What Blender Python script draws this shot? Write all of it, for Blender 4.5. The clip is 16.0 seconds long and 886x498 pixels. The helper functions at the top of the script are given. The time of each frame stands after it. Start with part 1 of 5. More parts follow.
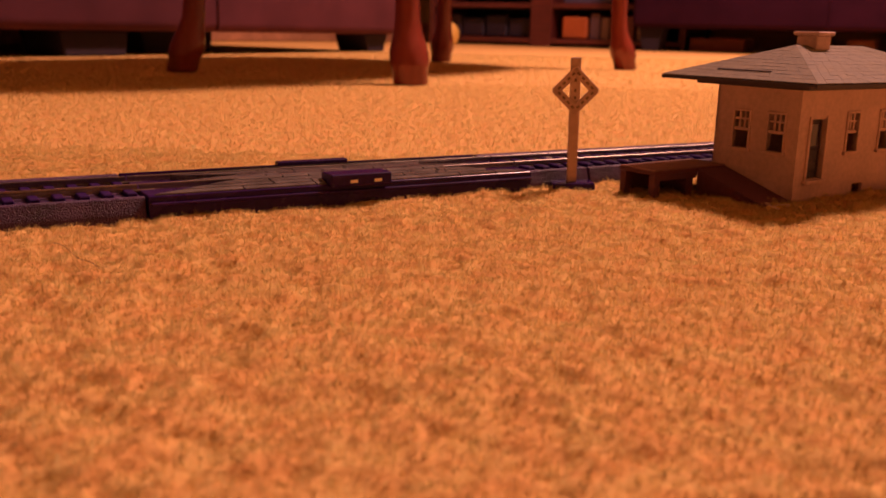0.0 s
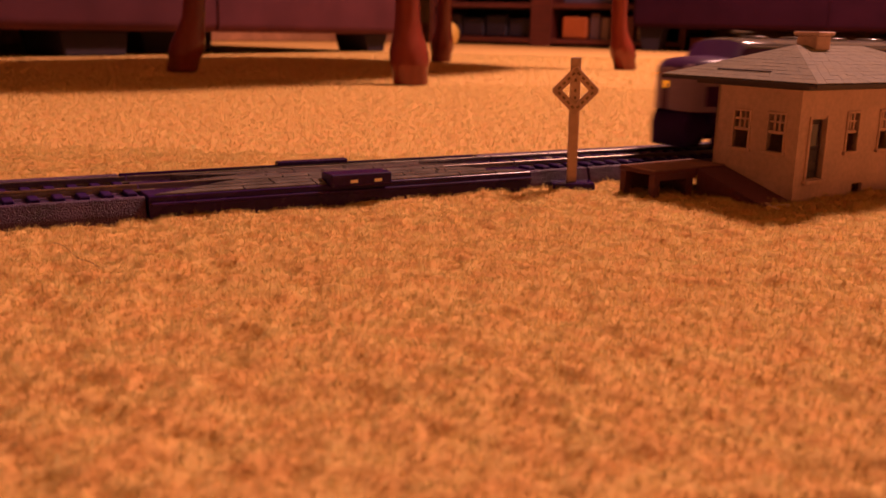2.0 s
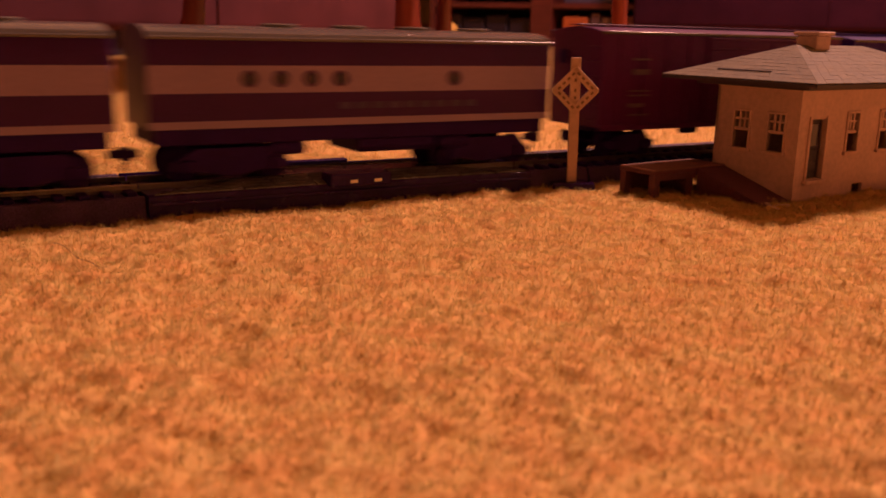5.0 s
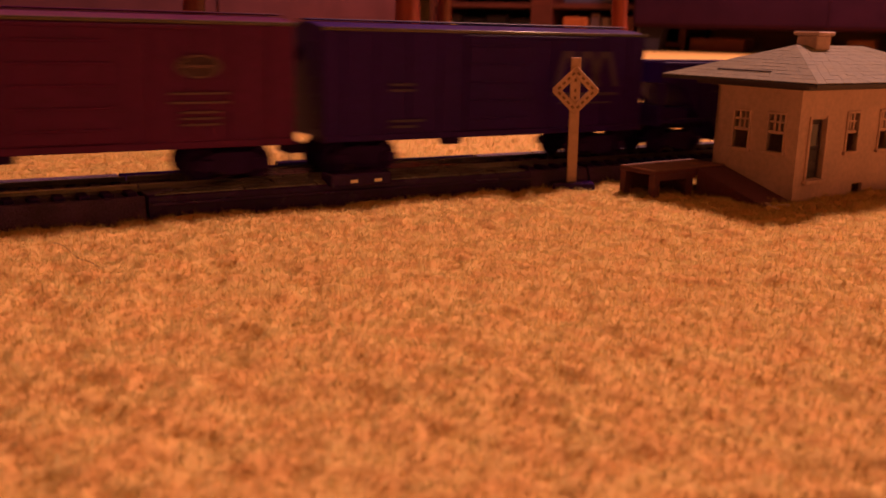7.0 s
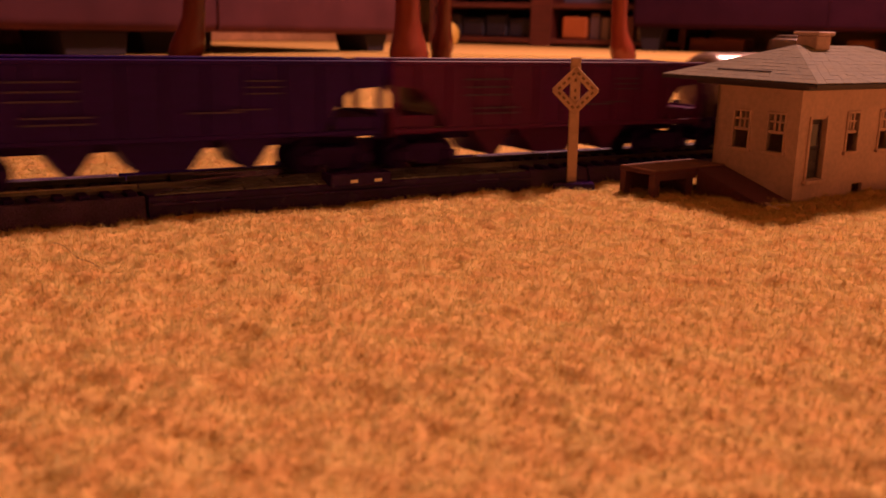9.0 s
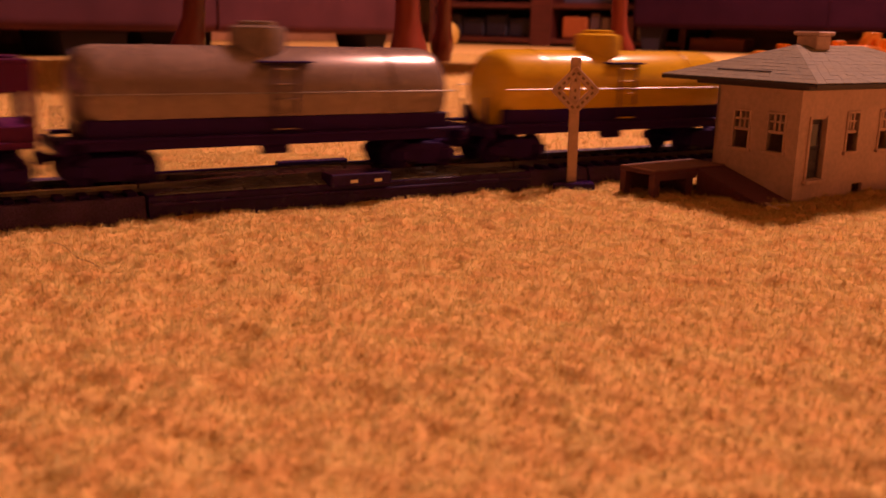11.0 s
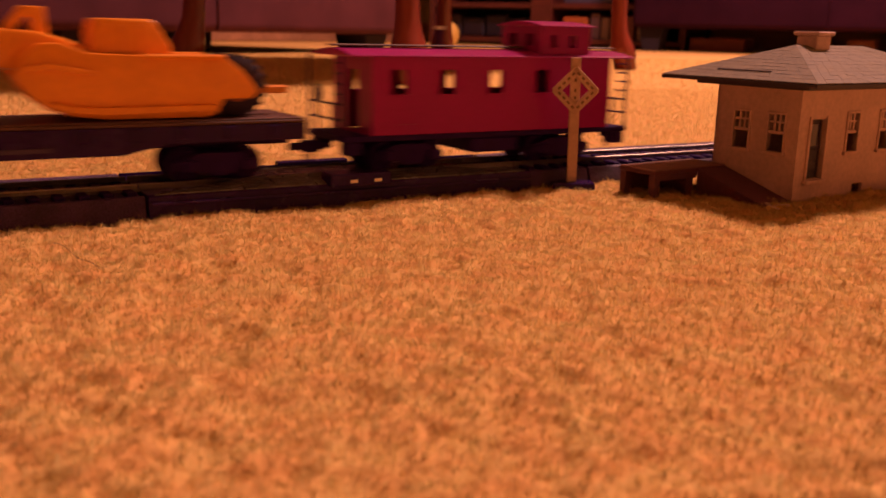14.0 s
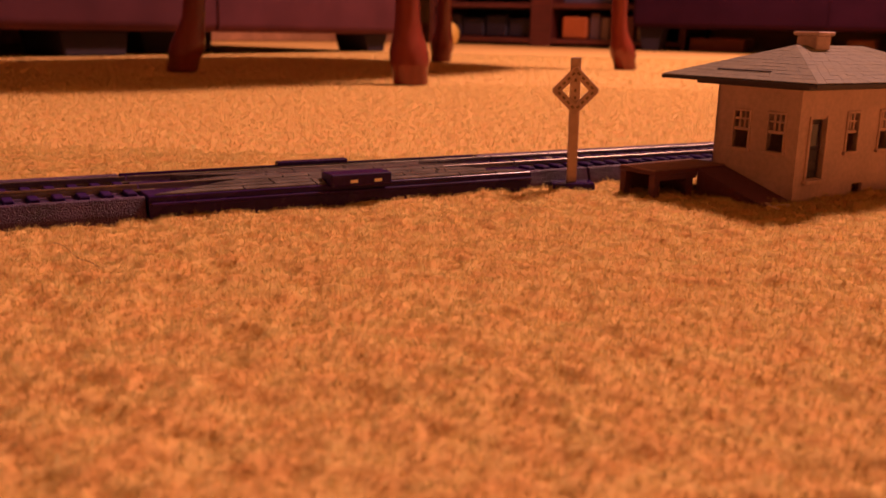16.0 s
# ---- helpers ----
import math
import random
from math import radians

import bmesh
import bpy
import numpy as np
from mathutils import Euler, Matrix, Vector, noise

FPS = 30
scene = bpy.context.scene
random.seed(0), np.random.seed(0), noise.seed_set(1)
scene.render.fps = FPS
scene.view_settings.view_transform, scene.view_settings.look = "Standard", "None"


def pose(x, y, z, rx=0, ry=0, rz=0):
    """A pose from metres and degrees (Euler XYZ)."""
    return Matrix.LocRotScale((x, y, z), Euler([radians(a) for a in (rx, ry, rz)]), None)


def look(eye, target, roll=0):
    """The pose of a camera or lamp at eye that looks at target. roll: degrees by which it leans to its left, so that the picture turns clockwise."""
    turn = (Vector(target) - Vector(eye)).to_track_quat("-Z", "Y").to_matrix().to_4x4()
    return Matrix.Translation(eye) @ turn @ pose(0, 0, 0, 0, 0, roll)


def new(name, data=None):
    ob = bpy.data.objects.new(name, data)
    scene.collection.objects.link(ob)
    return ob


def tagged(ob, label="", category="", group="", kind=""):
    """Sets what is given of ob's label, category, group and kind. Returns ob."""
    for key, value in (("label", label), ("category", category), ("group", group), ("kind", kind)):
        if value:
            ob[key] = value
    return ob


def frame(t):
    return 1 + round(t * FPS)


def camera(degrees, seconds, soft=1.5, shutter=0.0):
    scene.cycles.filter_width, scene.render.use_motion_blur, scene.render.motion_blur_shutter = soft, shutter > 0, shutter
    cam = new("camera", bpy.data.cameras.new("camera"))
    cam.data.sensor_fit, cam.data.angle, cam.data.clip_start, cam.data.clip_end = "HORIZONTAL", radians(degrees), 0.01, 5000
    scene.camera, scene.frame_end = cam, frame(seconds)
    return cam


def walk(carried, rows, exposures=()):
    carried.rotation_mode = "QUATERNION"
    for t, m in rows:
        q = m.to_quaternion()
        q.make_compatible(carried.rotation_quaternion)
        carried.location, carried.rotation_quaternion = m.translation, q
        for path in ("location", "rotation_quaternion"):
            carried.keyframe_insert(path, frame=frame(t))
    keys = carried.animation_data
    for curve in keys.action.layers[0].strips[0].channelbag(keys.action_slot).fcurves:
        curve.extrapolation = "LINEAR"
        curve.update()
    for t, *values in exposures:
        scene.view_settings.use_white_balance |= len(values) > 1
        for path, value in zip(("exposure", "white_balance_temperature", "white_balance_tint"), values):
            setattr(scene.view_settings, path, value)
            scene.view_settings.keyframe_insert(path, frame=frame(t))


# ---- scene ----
EYE_Z, TILT, LEAN = 0.058, 13.17, 1.432
cam = camera(50.5, 16.0, soft=1.7, shutter=0.9)
cam.data.dof.use_dof, cam.data.dof.focus_distance, cam.data.dof.aperture_fstop = True, 0.30, 28.0
HERE = look((0, 0, EYE_Z), (0, math.cos(radians(TILT)), EYE_Z - math.sin(radians(TILT))), LEAN)
walk(cam, [(0.0, HERE), (16.0, HERE)], exposures=[(0.0, 0.0), (16.0, 0.0)])

# room axes: turned against the camera
ROOM = pose(0, 0, 0, 0, 0, -28)

# ---- light: one warm lamp under the ceiling, dark evening outside ----
world = bpy.data.worlds.new("world")
scene.world = world
world.use_nodes = True
world.node_tree.nodes["Background"].inputs[0].default_value = (0.02, 0.016, 0.02, 1)
world.node_tree.nodes["Background"].inputs[1].default_value = 0.3
lamp_data = bpy.data.lights.new("ceiling_bulb", "AREA")
lamp_data.shape, lamp_data.size, lamp_data.energy, lamp_data.color = "DISK", 0.34, 136.0, (1.0, 0.462, 0.38)
lamp = new("ceiling_bulb", lamp_data)
lamp.matrix_basis = look((1.25, 1.75, 2.28), (1.0, 1.4, 0))


# ---- materials ----
def mat(name, color, rough=0.6, metal=0.0, vary=0.15, grain=600.0, blotch=40.0, bump=0.15, step=0.0003, spec=0.5, sheen=0.0, tint=0.0):
    m = bpy.data.materials.new(name)
    m.use_nodes = True
    nt = m.node_tree
    b = nt.nodes["Principled BSDF"]
    tc = nt.nodes.new("ShaderNodeTexCoord")
    n1, n2 = nt.nodes.new("ShaderNodeTexNoise"), nt.nodes.new("ShaderNodeTexNoise")
    for n, s in ((n1, grain), (n2, blotch)):
        n.inputs["Scale"].default_value = s
        n.inputs["Detail"].default_value = 4
        nt.links.new(tc.outputs["Object"], n.inputs["Vector"])
    add = nt.nodes.new("ShaderNodeMath")
    add.operation = "ADD"
    nt.links.new(n1.outputs["Fac"], add.inputs[0])
    nt.links.new(n2.outputs["Fac"], add.inputs[1])
    rng = nt.nodes.new("ShaderNodeMapRange")
    rng.inputs["From Min"].default_value, rng.inputs["From Max"].default_value = 0.7, 1.3
    rng.inputs["To Min"].default_value, rng.inputs["To Max"].default_value = 1 - vary, 1 + vary
    nt.links.new(add.outputs[0], rng.inputs["Value"])
    last = rng.outputs[0]
    if tint:
        info = nt.nodes.new("ShaderNodeObjectInfo")
        r2 = nt.nodes.new("ShaderNodeMapRange")
        r2.inputs["To Min"].default_value, r2.inputs["To Max"].default_value = 1 - tint, 1 + tint
        nt.links.new(info.outputs["Random"], r2.inputs["Value"])
        mul = nt.nodes.new("ShaderNodeMath")
        mul.operation = "MULTIPLY"
        nt.links.new(last, mul.inputs[0])
        nt.links.new(r2.outputs[0], mul.inputs[1])
        last = mul.outputs[0]
    vm = nt.nodes.new("ShaderNodeVectorMath")
    vm.operation = "SCALE"
    vm.inputs[0].default_value = color
    nt.links.new(last, vm.inputs["Scale"])
    nt.links.new(vm.outputs[0], b.inputs["Base Color"])
    rr = nt.nodes.new("ShaderNodeMapRange")
    rr.inputs["To Min"].default_value, rr.inputs["To Max"].default_value = max(0.03, rough - 0.1), min(1, rough + 0.1)
    nt.links.new(n2.outputs["Fac"], rr.inputs["Value"])
    nt.links.new(rr.outputs[0], b.inputs["Roughness"])
    b.inputs["Metallic"].default_value = metal
    b.inputs["Specular IOR Level"].default_value = spec
    if sheen:
        b.inputs["Sheen Weight"].default_value = sheen
        b.inputs["Sheen Roughness"].default_value = 0.6
    if bump:
        bp = nt.nodes.new("ShaderNodeBump")
        bp.inputs["Strength"].default_value, bp.inputs["Distance"].default_value = bump, step
        nt.links.new(n1.outputs["Fac"], bp.inputs["Height"])
        nt.links.new(bp.outputs[0], b.inputs["Normal"])
    return m


def wood_mat(name, color, axis=2, scale=30.0, rough=0.45, vary=0.3):
    """Streaks along one axis."""
    m = mat(name, color, rough, 0, vary, scale * 6, scale, 0.1, 0.0004)
    nt = m.node_tree
    tc = next(n for n in nt.nodes if n.bl_idname == "ShaderNodeTexCoord")
    mp = nt.nodes.new("ShaderNodeMapping")
    s = [1.0, 1.0, 1.0]
    s[axis] = 0.12
    mp.inputs["Scale"].default_value = s
    nt.links.new(tc.outputs["Object"], mp.inputs["Vector"])
    for n in nt.nodes:
        if n.bl_idname == "ShaderNodeTexNoise":
            nt.links.new(mp.outputs[0], n.inputs["Vector"])
    return m


def glow(name, color, strength):
    m = bpy.data.materials.new(name)
    m.use_nodes = True
    b = m.node_tree.nodes["Principled BSDF"]
    b.inputs["Base Color"].default_value = (*color, 1)
    b.inputs["Emission Color"].default_value = (*color, 1)
    b.inputs["Emission Strength"].default_value = strength
    return m


def carpet_mat(name, color, low, high):
    """Matt pile: every fibre a little different; the fibres let some light through."""
    m = mat(name, color, 0.95, 0, 0.10, 900, 60, 0.0, spec=0.05)
    nt = m.node_tree
    geo = nt.nodes.new("ShaderNodeNewGeometry")
    r = nt.nodes.new("ShaderNodeMapRange")
    r.inputs["To Min"].default_value, r.inputs["To Max"].default_value = low, high
    nt.links.new(geo.outputs["Random Per Island"], r.inputs["Value"])
    vm = next(n for n in nt.nodes if n.bl_idname == "ShaderNodeVectorMath")
    rng = vm.inputs["Scale"].links[0].from_socket
    mul = nt.nodes.new("ShaderNodeMath")
    mul.operation = "MULTIPLY"
    nt.links.new(rng, mul.inputs[0])
    nt.links.new(r.outputs[0], mul.inputs[1])
    nt.links.new(mul.outputs[0], vm.inputs["Scale"])
    thin = nt.nodes.new("ShaderNodeBsdfTranslucent")
    # light that passes through the fibres comes out redder
    warm = nt.nodes.new("ShaderNodeVectorMath")
    warm.operation = "MULTIPLY"
    warm.inputs[1].default_value = (1.06, 0.80, 0.66)
    nt.links.new(vm.outputs[0], warm.inputs[0])
    nt.links.new(warm.outputs[0], thin.inputs["Color"])
    mix = nt.nodes.new("ShaderNodeMixShader")
    mix.inputs[0].default_value = 0.5
    nt.links.new(nt.nodes["Principled BSDF"].outputs[0], mix.inputs[1])
    nt.links.new(thin.outputs[0], mix.inputs[2])
    nt.links.new(mix.outputs[0], nt.nodes["Material Output"].inputs["Surface"])
    return m


CARPET = (0.61, 0.44, 0.155)
M_PILE = carpet_mat("carpet_pile", CARPET, 1.04, 1.34)
M_BASE = mat("carpet_base", CARPET, 0.98, 0, 0.10, 1100, 150, 0.45, 0.0006, spec=0.1)


def two_tone(m, low, high, scale):
    """Mixes two colours by a broad noise into the base colour of a material."""
    nt = m.node_tree
    vm = next(n for n in nt.nodes if n.bl_idname == "ShaderNodeVectorMath")
    tc = next(n for n in nt.nodes if n.bl_idname == "ShaderNodeTexCoord")
    n = nt.nodes.new("ShaderNodeTexNoise")
    n.inputs["Scale"].default_value, n.inputs["Detail"].default_value = scale, 5
    nt.links.new(tc.outputs["Object"], n.inputs["Vector"])
    ramp = nt.nodes.new("ShaderNodeValToRGB")
    ramp.color_ramp.elements[0].position, ramp.color_ramp.elements[1].position = 0.38, 0.62
    ramp.color_ramp.elements[0].color, ramp.color_ramp.elements[1].color = (*low, 1), (*high, 1)
    nt.links.new(n.outputs["Fac"], ramp.inputs["Fac"])
    nt.links.new(ramp.outputs["Color"], vm.inputs[0])


two_tone(M_PILE, (0.66, 0.57, 0.235), (0.67, 0.66, 0.29), 110)
# base redder than the pile: reddish shade between the tufts put into its colour
two_tone(M_BASE, (0.67, 0.40, 0.14), (0.69, 0.48, 0.17), 110)
M_BLACK = mat("black_plastic", (0.028, 0.007, 0.085), 0.26, 0, 0.25, 900, 60, 0.12, 0.0002, spec=0.2)
M_BLACK2 = mat("matt_black_plastic", (0.032, 0.009, 0.095), 0.62, 0, 0.25, 900, 60, 0.12, 0.0002, spec=0.1)
M_BALLAST = mat("grey_ballast_plastic", (0.060, 0.026, 0.095), 0.45, 0, 0.6, 1900, 90, 1.0, 0.0006, spec=0.4)
M_PLANK = mat("dark_grey_planks", (0.12, 0.115, 0.11), 0.24, 0, 0.35, 1400, 120, 0.4, 0.0003, tint=0.2)
M_RAIL = mat("nickel_rail", (0.30, 0.27, 0.24), 0.33, 1.0, 0.25, 1500, 40, 0.05, 0.0001)
M_BRASS = mat("steel_contact", (0.75, 0.7, 0.62), 0.3, 1.0, 0.15, 900, 40, 0.05, 0.0001)
M_LDARK = mat("dark_grey_paint", (0.052, 0.011, 0.085), 0.4, 0, 0.12, 700, 30, 0.05, 0.0001, spec=0.2)
M_LLIGHT = mat("light_grey_paint", (0.30, 0.21, 0.33), 0.4, 0, 0.12, 700, 30, 0.05, 0.0001, spec=0.3)
M_LROOF = mat("grey_roof_paint", (0.14, 0.13, 0.12), 0.17, 0, 0.12, 700, 30, 0.05, 0.0001)
M_BOARD = glow("lit_number_board", (1.0, 0.30, 0.012), 1.0)
M_GLASS = mat("dark_glazing", (0.018, 0.010, 0.030), 0.12, 0, 0.1, 300, 30, 0)
M_OXIDE = mat("oxide_red_plastic", (0.095, 0.010, 0.085), 0.45, 0, 0.15, 500, 30, 0.06, 0.0001, spec=0.18)
M_BOXBLK = mat("black_boxcar_paint", (0.032, 0.008, 0.14), 0.42, 0, 0.2, 500, 30, 0.06, 0.0001, spec=0.1)
# paler than the boxcar paints: a highlight along the eave put into the colour
M_EAVE = mat("eave_highlight_paint", (0.10, 0.085, 0.06), 0.22, 0.3, 0.3, 500, 40, 0.05, 0.0001)
M_MARK = mat("faded_white_print", (0.12, 0.066, 0.09), 0.6, 0, 0.3, 1500, 90, 0)
M_MARKD = mat("faded_grey_print", (0.060, 0.034, 0.10), 0.6, 0, 0.3, 1500, 90, 0)
M_SILVER = mat("silver_paint", (0.27, 0.20, 0.18), 0.26, 0.3, 0.2, 500, 30, 0.06, 0.0001)
M_YELLOW = mat("yellow_paint", (0.74, 0.45, 0.016), 0.20, 0, 0.1, 500, 30, 0.05, 0.0001)
M_ORANGE = mat("orange_plastic", (0.95, 0.34, 0.022), 0.33, 0, 0.08, 500, 40, 0.05, 0.0001)
# darker, browner orange than the body: the hubs' shade is in the colour
M_HUB = mat("shaded_orange_hub", (0.34, 0.095, 0.03), 0.5, 0, 0.15, 500, 40, 0.05, 0.0001)
M_TYRE = mat("black_rubber", (0.020, 0.009, 0.032), 0.75, 0, 0.25, 900, 60, 0.2, 0.0002)
M_CABRED = mat("red_caboose_plastic", (0.33, 0.004, 0.15), 0.36, 0, 0.1, 500, 30, 0.05, 0.0001, spec=0.25)
M_DECK = wood_mat("brown_deck", (0.10, 0.045, 0.035), 0, 200, 0.55)
M_PALE = mat("pale_house_board", (0.63, 0.43, 0.37), 0.7, 0, 0.16, 500, 60, 0.2, 0.0002)
M_ROOF = mat("grey_card_shingle", (0.175, 0.150, 0.095), 0.8, 0, 0.2, 700, 60, 0.2, 0.0003, tint=0.07)
M_EDGE = mat("dark_roof_edge", (0.05, 0.036, 0.05), 0.6, 0, 0.2, 500, 60, 0.1, 0.0002)
M_BROWN = mat("brown_platform", (0.12, 0.038, 0.052), 0.6, 0, 0.2, 500, 60, 0.15, 0.0002)
# lighter copy of the platform brown: lamplight on the top put into the colour
M_TOPDECK = mat("lit_platform_top", (0.26, 0.125, 0.10), 0.6, 0, 0.2, 500, 60, 0.15, 0.0002)
M_POST = mat("pale_sign_post", (0.56, 0.38, 0.28), 0.65, 0, 0.14, 600, 60, 0.15, 0.0002)
M_INK = mat("brown_ink", (0.20, 0.12, 0.09), 0.7, 0, 0.2, 900, 60, 0)
M_LEG = wood_mat("cherry_wood", (0.17, 0.030, 0.018), 2, 14, 0.2, 0.3)
M_SOFA = mat("taupe_sofa_cloth", (0.088, 0.030, 0.040), 0.95, 0, 0.25, 700, 9, 0.5, 0.0012, spec=0.05)
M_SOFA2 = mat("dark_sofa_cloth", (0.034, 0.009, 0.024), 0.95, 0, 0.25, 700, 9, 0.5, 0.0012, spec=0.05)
M_FOOT = wood_mat("dark_stained_foot", (0.012, 0.005, 0.016), 2, 20, 0.85)
M_WALL = mat("cream_wall", (0.46, 0.37, 0.22), 0.85, 0, 0.06, 200, 2, 0.1, 0.001)
M_CEIL = mat("white_ceiling", (0.7, 0.68, 0.64), 0.9, 0, 0.05, 100, 2, 0.2, 0.002)
M_SHELF = wood_mat("red_brown_shelf_wood", (0.095, 0.021, 0.017), 0, 12, 0.4)
M_TRIM = wood_mat("oak_skirting", (0.36, 0.19, 0.11), 0, 12, 0.5)


# ---- mesh helpers ----
def merge(bm, add):
    me = bpy.data.meshes.new("tmp")
    add.to_mesh(me)
    add.free()
    bm.from_mesh(me)
    bpy.data.meshes.remove(me)
    return bm


def box(bm, x0, x1, y0, y1, z0, z1, bevel=0.0, m=None, mi=0, seg=1):
    b = bmesh.new()
    bmesh.ops.create_cube(b, size=1)
    for v in b.verts:
        v.co = Vector(((x0 + x1) / 2 + v.co.x * (x1 - x0), (y0 + y1) / 2 + v.co.y * (y1 - y0), (z0 + z1) / 2 + v.co.z * (z1 - z0)))
    if bevel:
        bmesh.ops.bevel(b, geom=b.edges[:], offset=bevel, segments=seg, profile=0.5, affect="EDGES")
    for f in b.faces:
        f.material_index = mi
    if m is not None:
        b.transform(m)
    return merge(bm, b)


def rod(bm, p, q, r, seg=10, r2=None, mi=0):
    """A capped cylinder or cone from p to q."""
    p, q = Vector(p), Vector(q)
    b = bmesh.new()
    bmesh.ops.create_cone(b, cap_ends=True, segments=seg, radius1=r, radius2=r if r2 is None else r2, depth=(q - p).length)
    b.transform(Matrix.Translation((p + q) / 2) @ (q - p).to_track_quat("Z", "Y").to_matrix().to_4x4())
    for f in b.faces:
        f.material_index = mi
    return merge(bm, b)


def lathe(bm, p, axis, profile, seg=24, mi=0):
    """A turned solid: profile of (along, radius) from p along axis."""
    rot = Matrix.Translation(p) @ Vector(axis).to_track_quat("Z", "Y").to_matrix().to_4x4()
    rings = []
    for a, r in profile:
        rings.append([bm.verts.new(rot @ Vector((r * math.cos(2 * math.pi * i / seg), r * math.sin(2 * math.pi * i / seg), a))) for i in range(seg)])
    for u, v in zip(rings, rings[1:]):
        for i in range(seg):
            bm.faces.new((u[i], u[(i + 1) % seg], v[(i + 1) % seg], v[i])).material_index = mi
    bm.faces.new(rings[0][::-1]).material_index = mi
    bm.faces.new(rings[-1]).material_index = mi
    return bm


def slab(bm, pts, axis, a, b, bevel=0.0, mi=0):
    """A flat outline pushed along an axis: pts are pairs in the other two axes in order."""
    t = bmesh.new()

    def at(u, v, w):
        return (w, u, v) if axis == 0 else (u, w, v) if axis == 1 else (u, v, w)

    lo, hi = [t.verts.new(at(u, v, a)) for u, v in pts], [t.verts.new(at(u, v, b)) for u, v in pts]
    n = len(pts)
    t.faces.new(lo)
    t.faces.new(hi[::-1])
    for i in range(n):
        t.faces.new((lo[i], hi[i], hi[(i + 1) % n], lo[(i + 1) % n]))
    bmesh.ops.recalc_face_normals(t, faces=t.faces)
    if bevel:
        bmesh.ops.bevel(t, geom=t.edges[:], offset=bevel, segments=2, profile=0.5, affect="EDGES")
    for f in t.faces:
        f.material_index = mi
    return merge(bm, t)


def mesh_of(name, bm, material, smooth=False):
    bmesh.ops.recalc_face_normals(bm, faces=bm.faces)
    me = bpy.data.meshes.new(name)
    bm.to_mesh(me)
    bm.free()
    for m in material if isinstance(material, (list, tuple)) else [material]:
        me.materials.append(m)
    if smooth:
        me.shade_smooth()
        me.set_sharp_from_angle(angle=radians(38))
    return me


def part(name, bm, material, parent, label="", smooth=False, at=None):
    ob = new(name, mesh_of(name, bm, material, smooth))
    ob.parent = parent
    if at is not None:
        ob.matrix_basis = at
    if label:
        ob["label"] = label
    return ob


def share(name, me, parent, at):
    ob = new(name, me)
    ob.parent = parent
    ob.matrix_basis = at
    return ob


def thing(name, label, category, at=None, group="", kind=""):
    ob = tagged(new(name), label, category, group, kind)
    if at is not None:
        ob.matrix_basis = at
    return ob


def solo(name, bm, material, label, category="", kind="", at=None, smooth=False, group=""):
    ob = tagged(new(name, mesh_of(name, bm, material, smooth)), label, category, group, kind)
    if at is not None:
        ob.matrix_basis = at
    return ob


B = bmesh.new


# ---- carpet ----
def smooth_noise(x, y, cell, seed):
    g = np.random.RandomState(seed).rand(256, 256)
    u, v = x / cell, y / cell
    i, j = np.floor(u).astype(int), np.floor(v).astype(int)
    a, b = u - i, v - j
    a, b = a * a * (3 - 2 * a), b * b * (3 - 2 * b)
    i0, i1, j0, j1 = i % 256, (i + 1) % 256, j % 256, (j + 1) % 256
    return (g[i0, j0] * (1 - a) + g[i1, j0] * a) * (1 - b) + (g[i0, j1] * (1 - a) + g[i1, j1] * a) * b


def tufts(x, y, cell, seed):
    """Rounded tufts on a jittered grid: 1 at a tuft's crown, 0 in the crevices."""
    rs = np.random.RandomState(seed)
    jx, jy, top = rs.rand(256, 256), rs.rand(256, 256), rs.rand(256, 256)
    i, j = np.floor(x / cell).astype(int), np.floor(y / cell).astype(int)
    best = np.zeros_like(x)
    for di in (-1, 0, 1):
        for dj in (-1, 0, 1):
            a, b = (i + di) % 256, (j + dj) % 256
            d2 = (x / cell - (i + di) - jx[a, b]) ** 2 + (y / cell - (j + dj) - jy[a, b]) ** 2
            best = np.maximum(best, (0.35 + 0.65 * top[a, b]) * np.clip(1 - d2 / 0.85, 0, 1))
    return best


def pile_height(x, y):
    """Soft uneven surface of the carpet with scattered pits between the tufts, in metres about zero."""
    wx = x + 0.0022 * (smooth_noise(x, y, 0.0035, 7) - 0.5)
    wy = y + 0.0022 * (smooth_noise(x, y, 0.0035, 8) - 0.5)
    h = 0.0016 * (smooth_noise(x, y, 0.014, 1) - 0.5) + 0.0012 * (smooth_noise(wx, wy, 0.0052, 4) - 0.5) + 0.0006 * (smooth_noise(wx, wy, 0.0023, 5) - 0.5)
    for cell, seed, deep in ((0.0078, 11, 0.0013), (0.0046, 12, 0.0008)):
        h -= deep * np.clip((tufts(wx, wy, cell, seed) - 0.5) / 0.4, 0, 1)
    return h + 0.0010


X0, X1, Y0, Y1 = -0.23, 0.30, 0.05, 0.43


def from_arrays(name, verts, faces, material, smooth=True):
    me = bpy.data.meshes.new(name)
    me.from_pydata(verts.tolist() if hasattr(verts, "tolist") else verts, [], faces.tolist() if hasattr(faces, "tolist") else faces)
    me.materials.append(material)
    if smooth:
        me.shade_smooth()
    return me


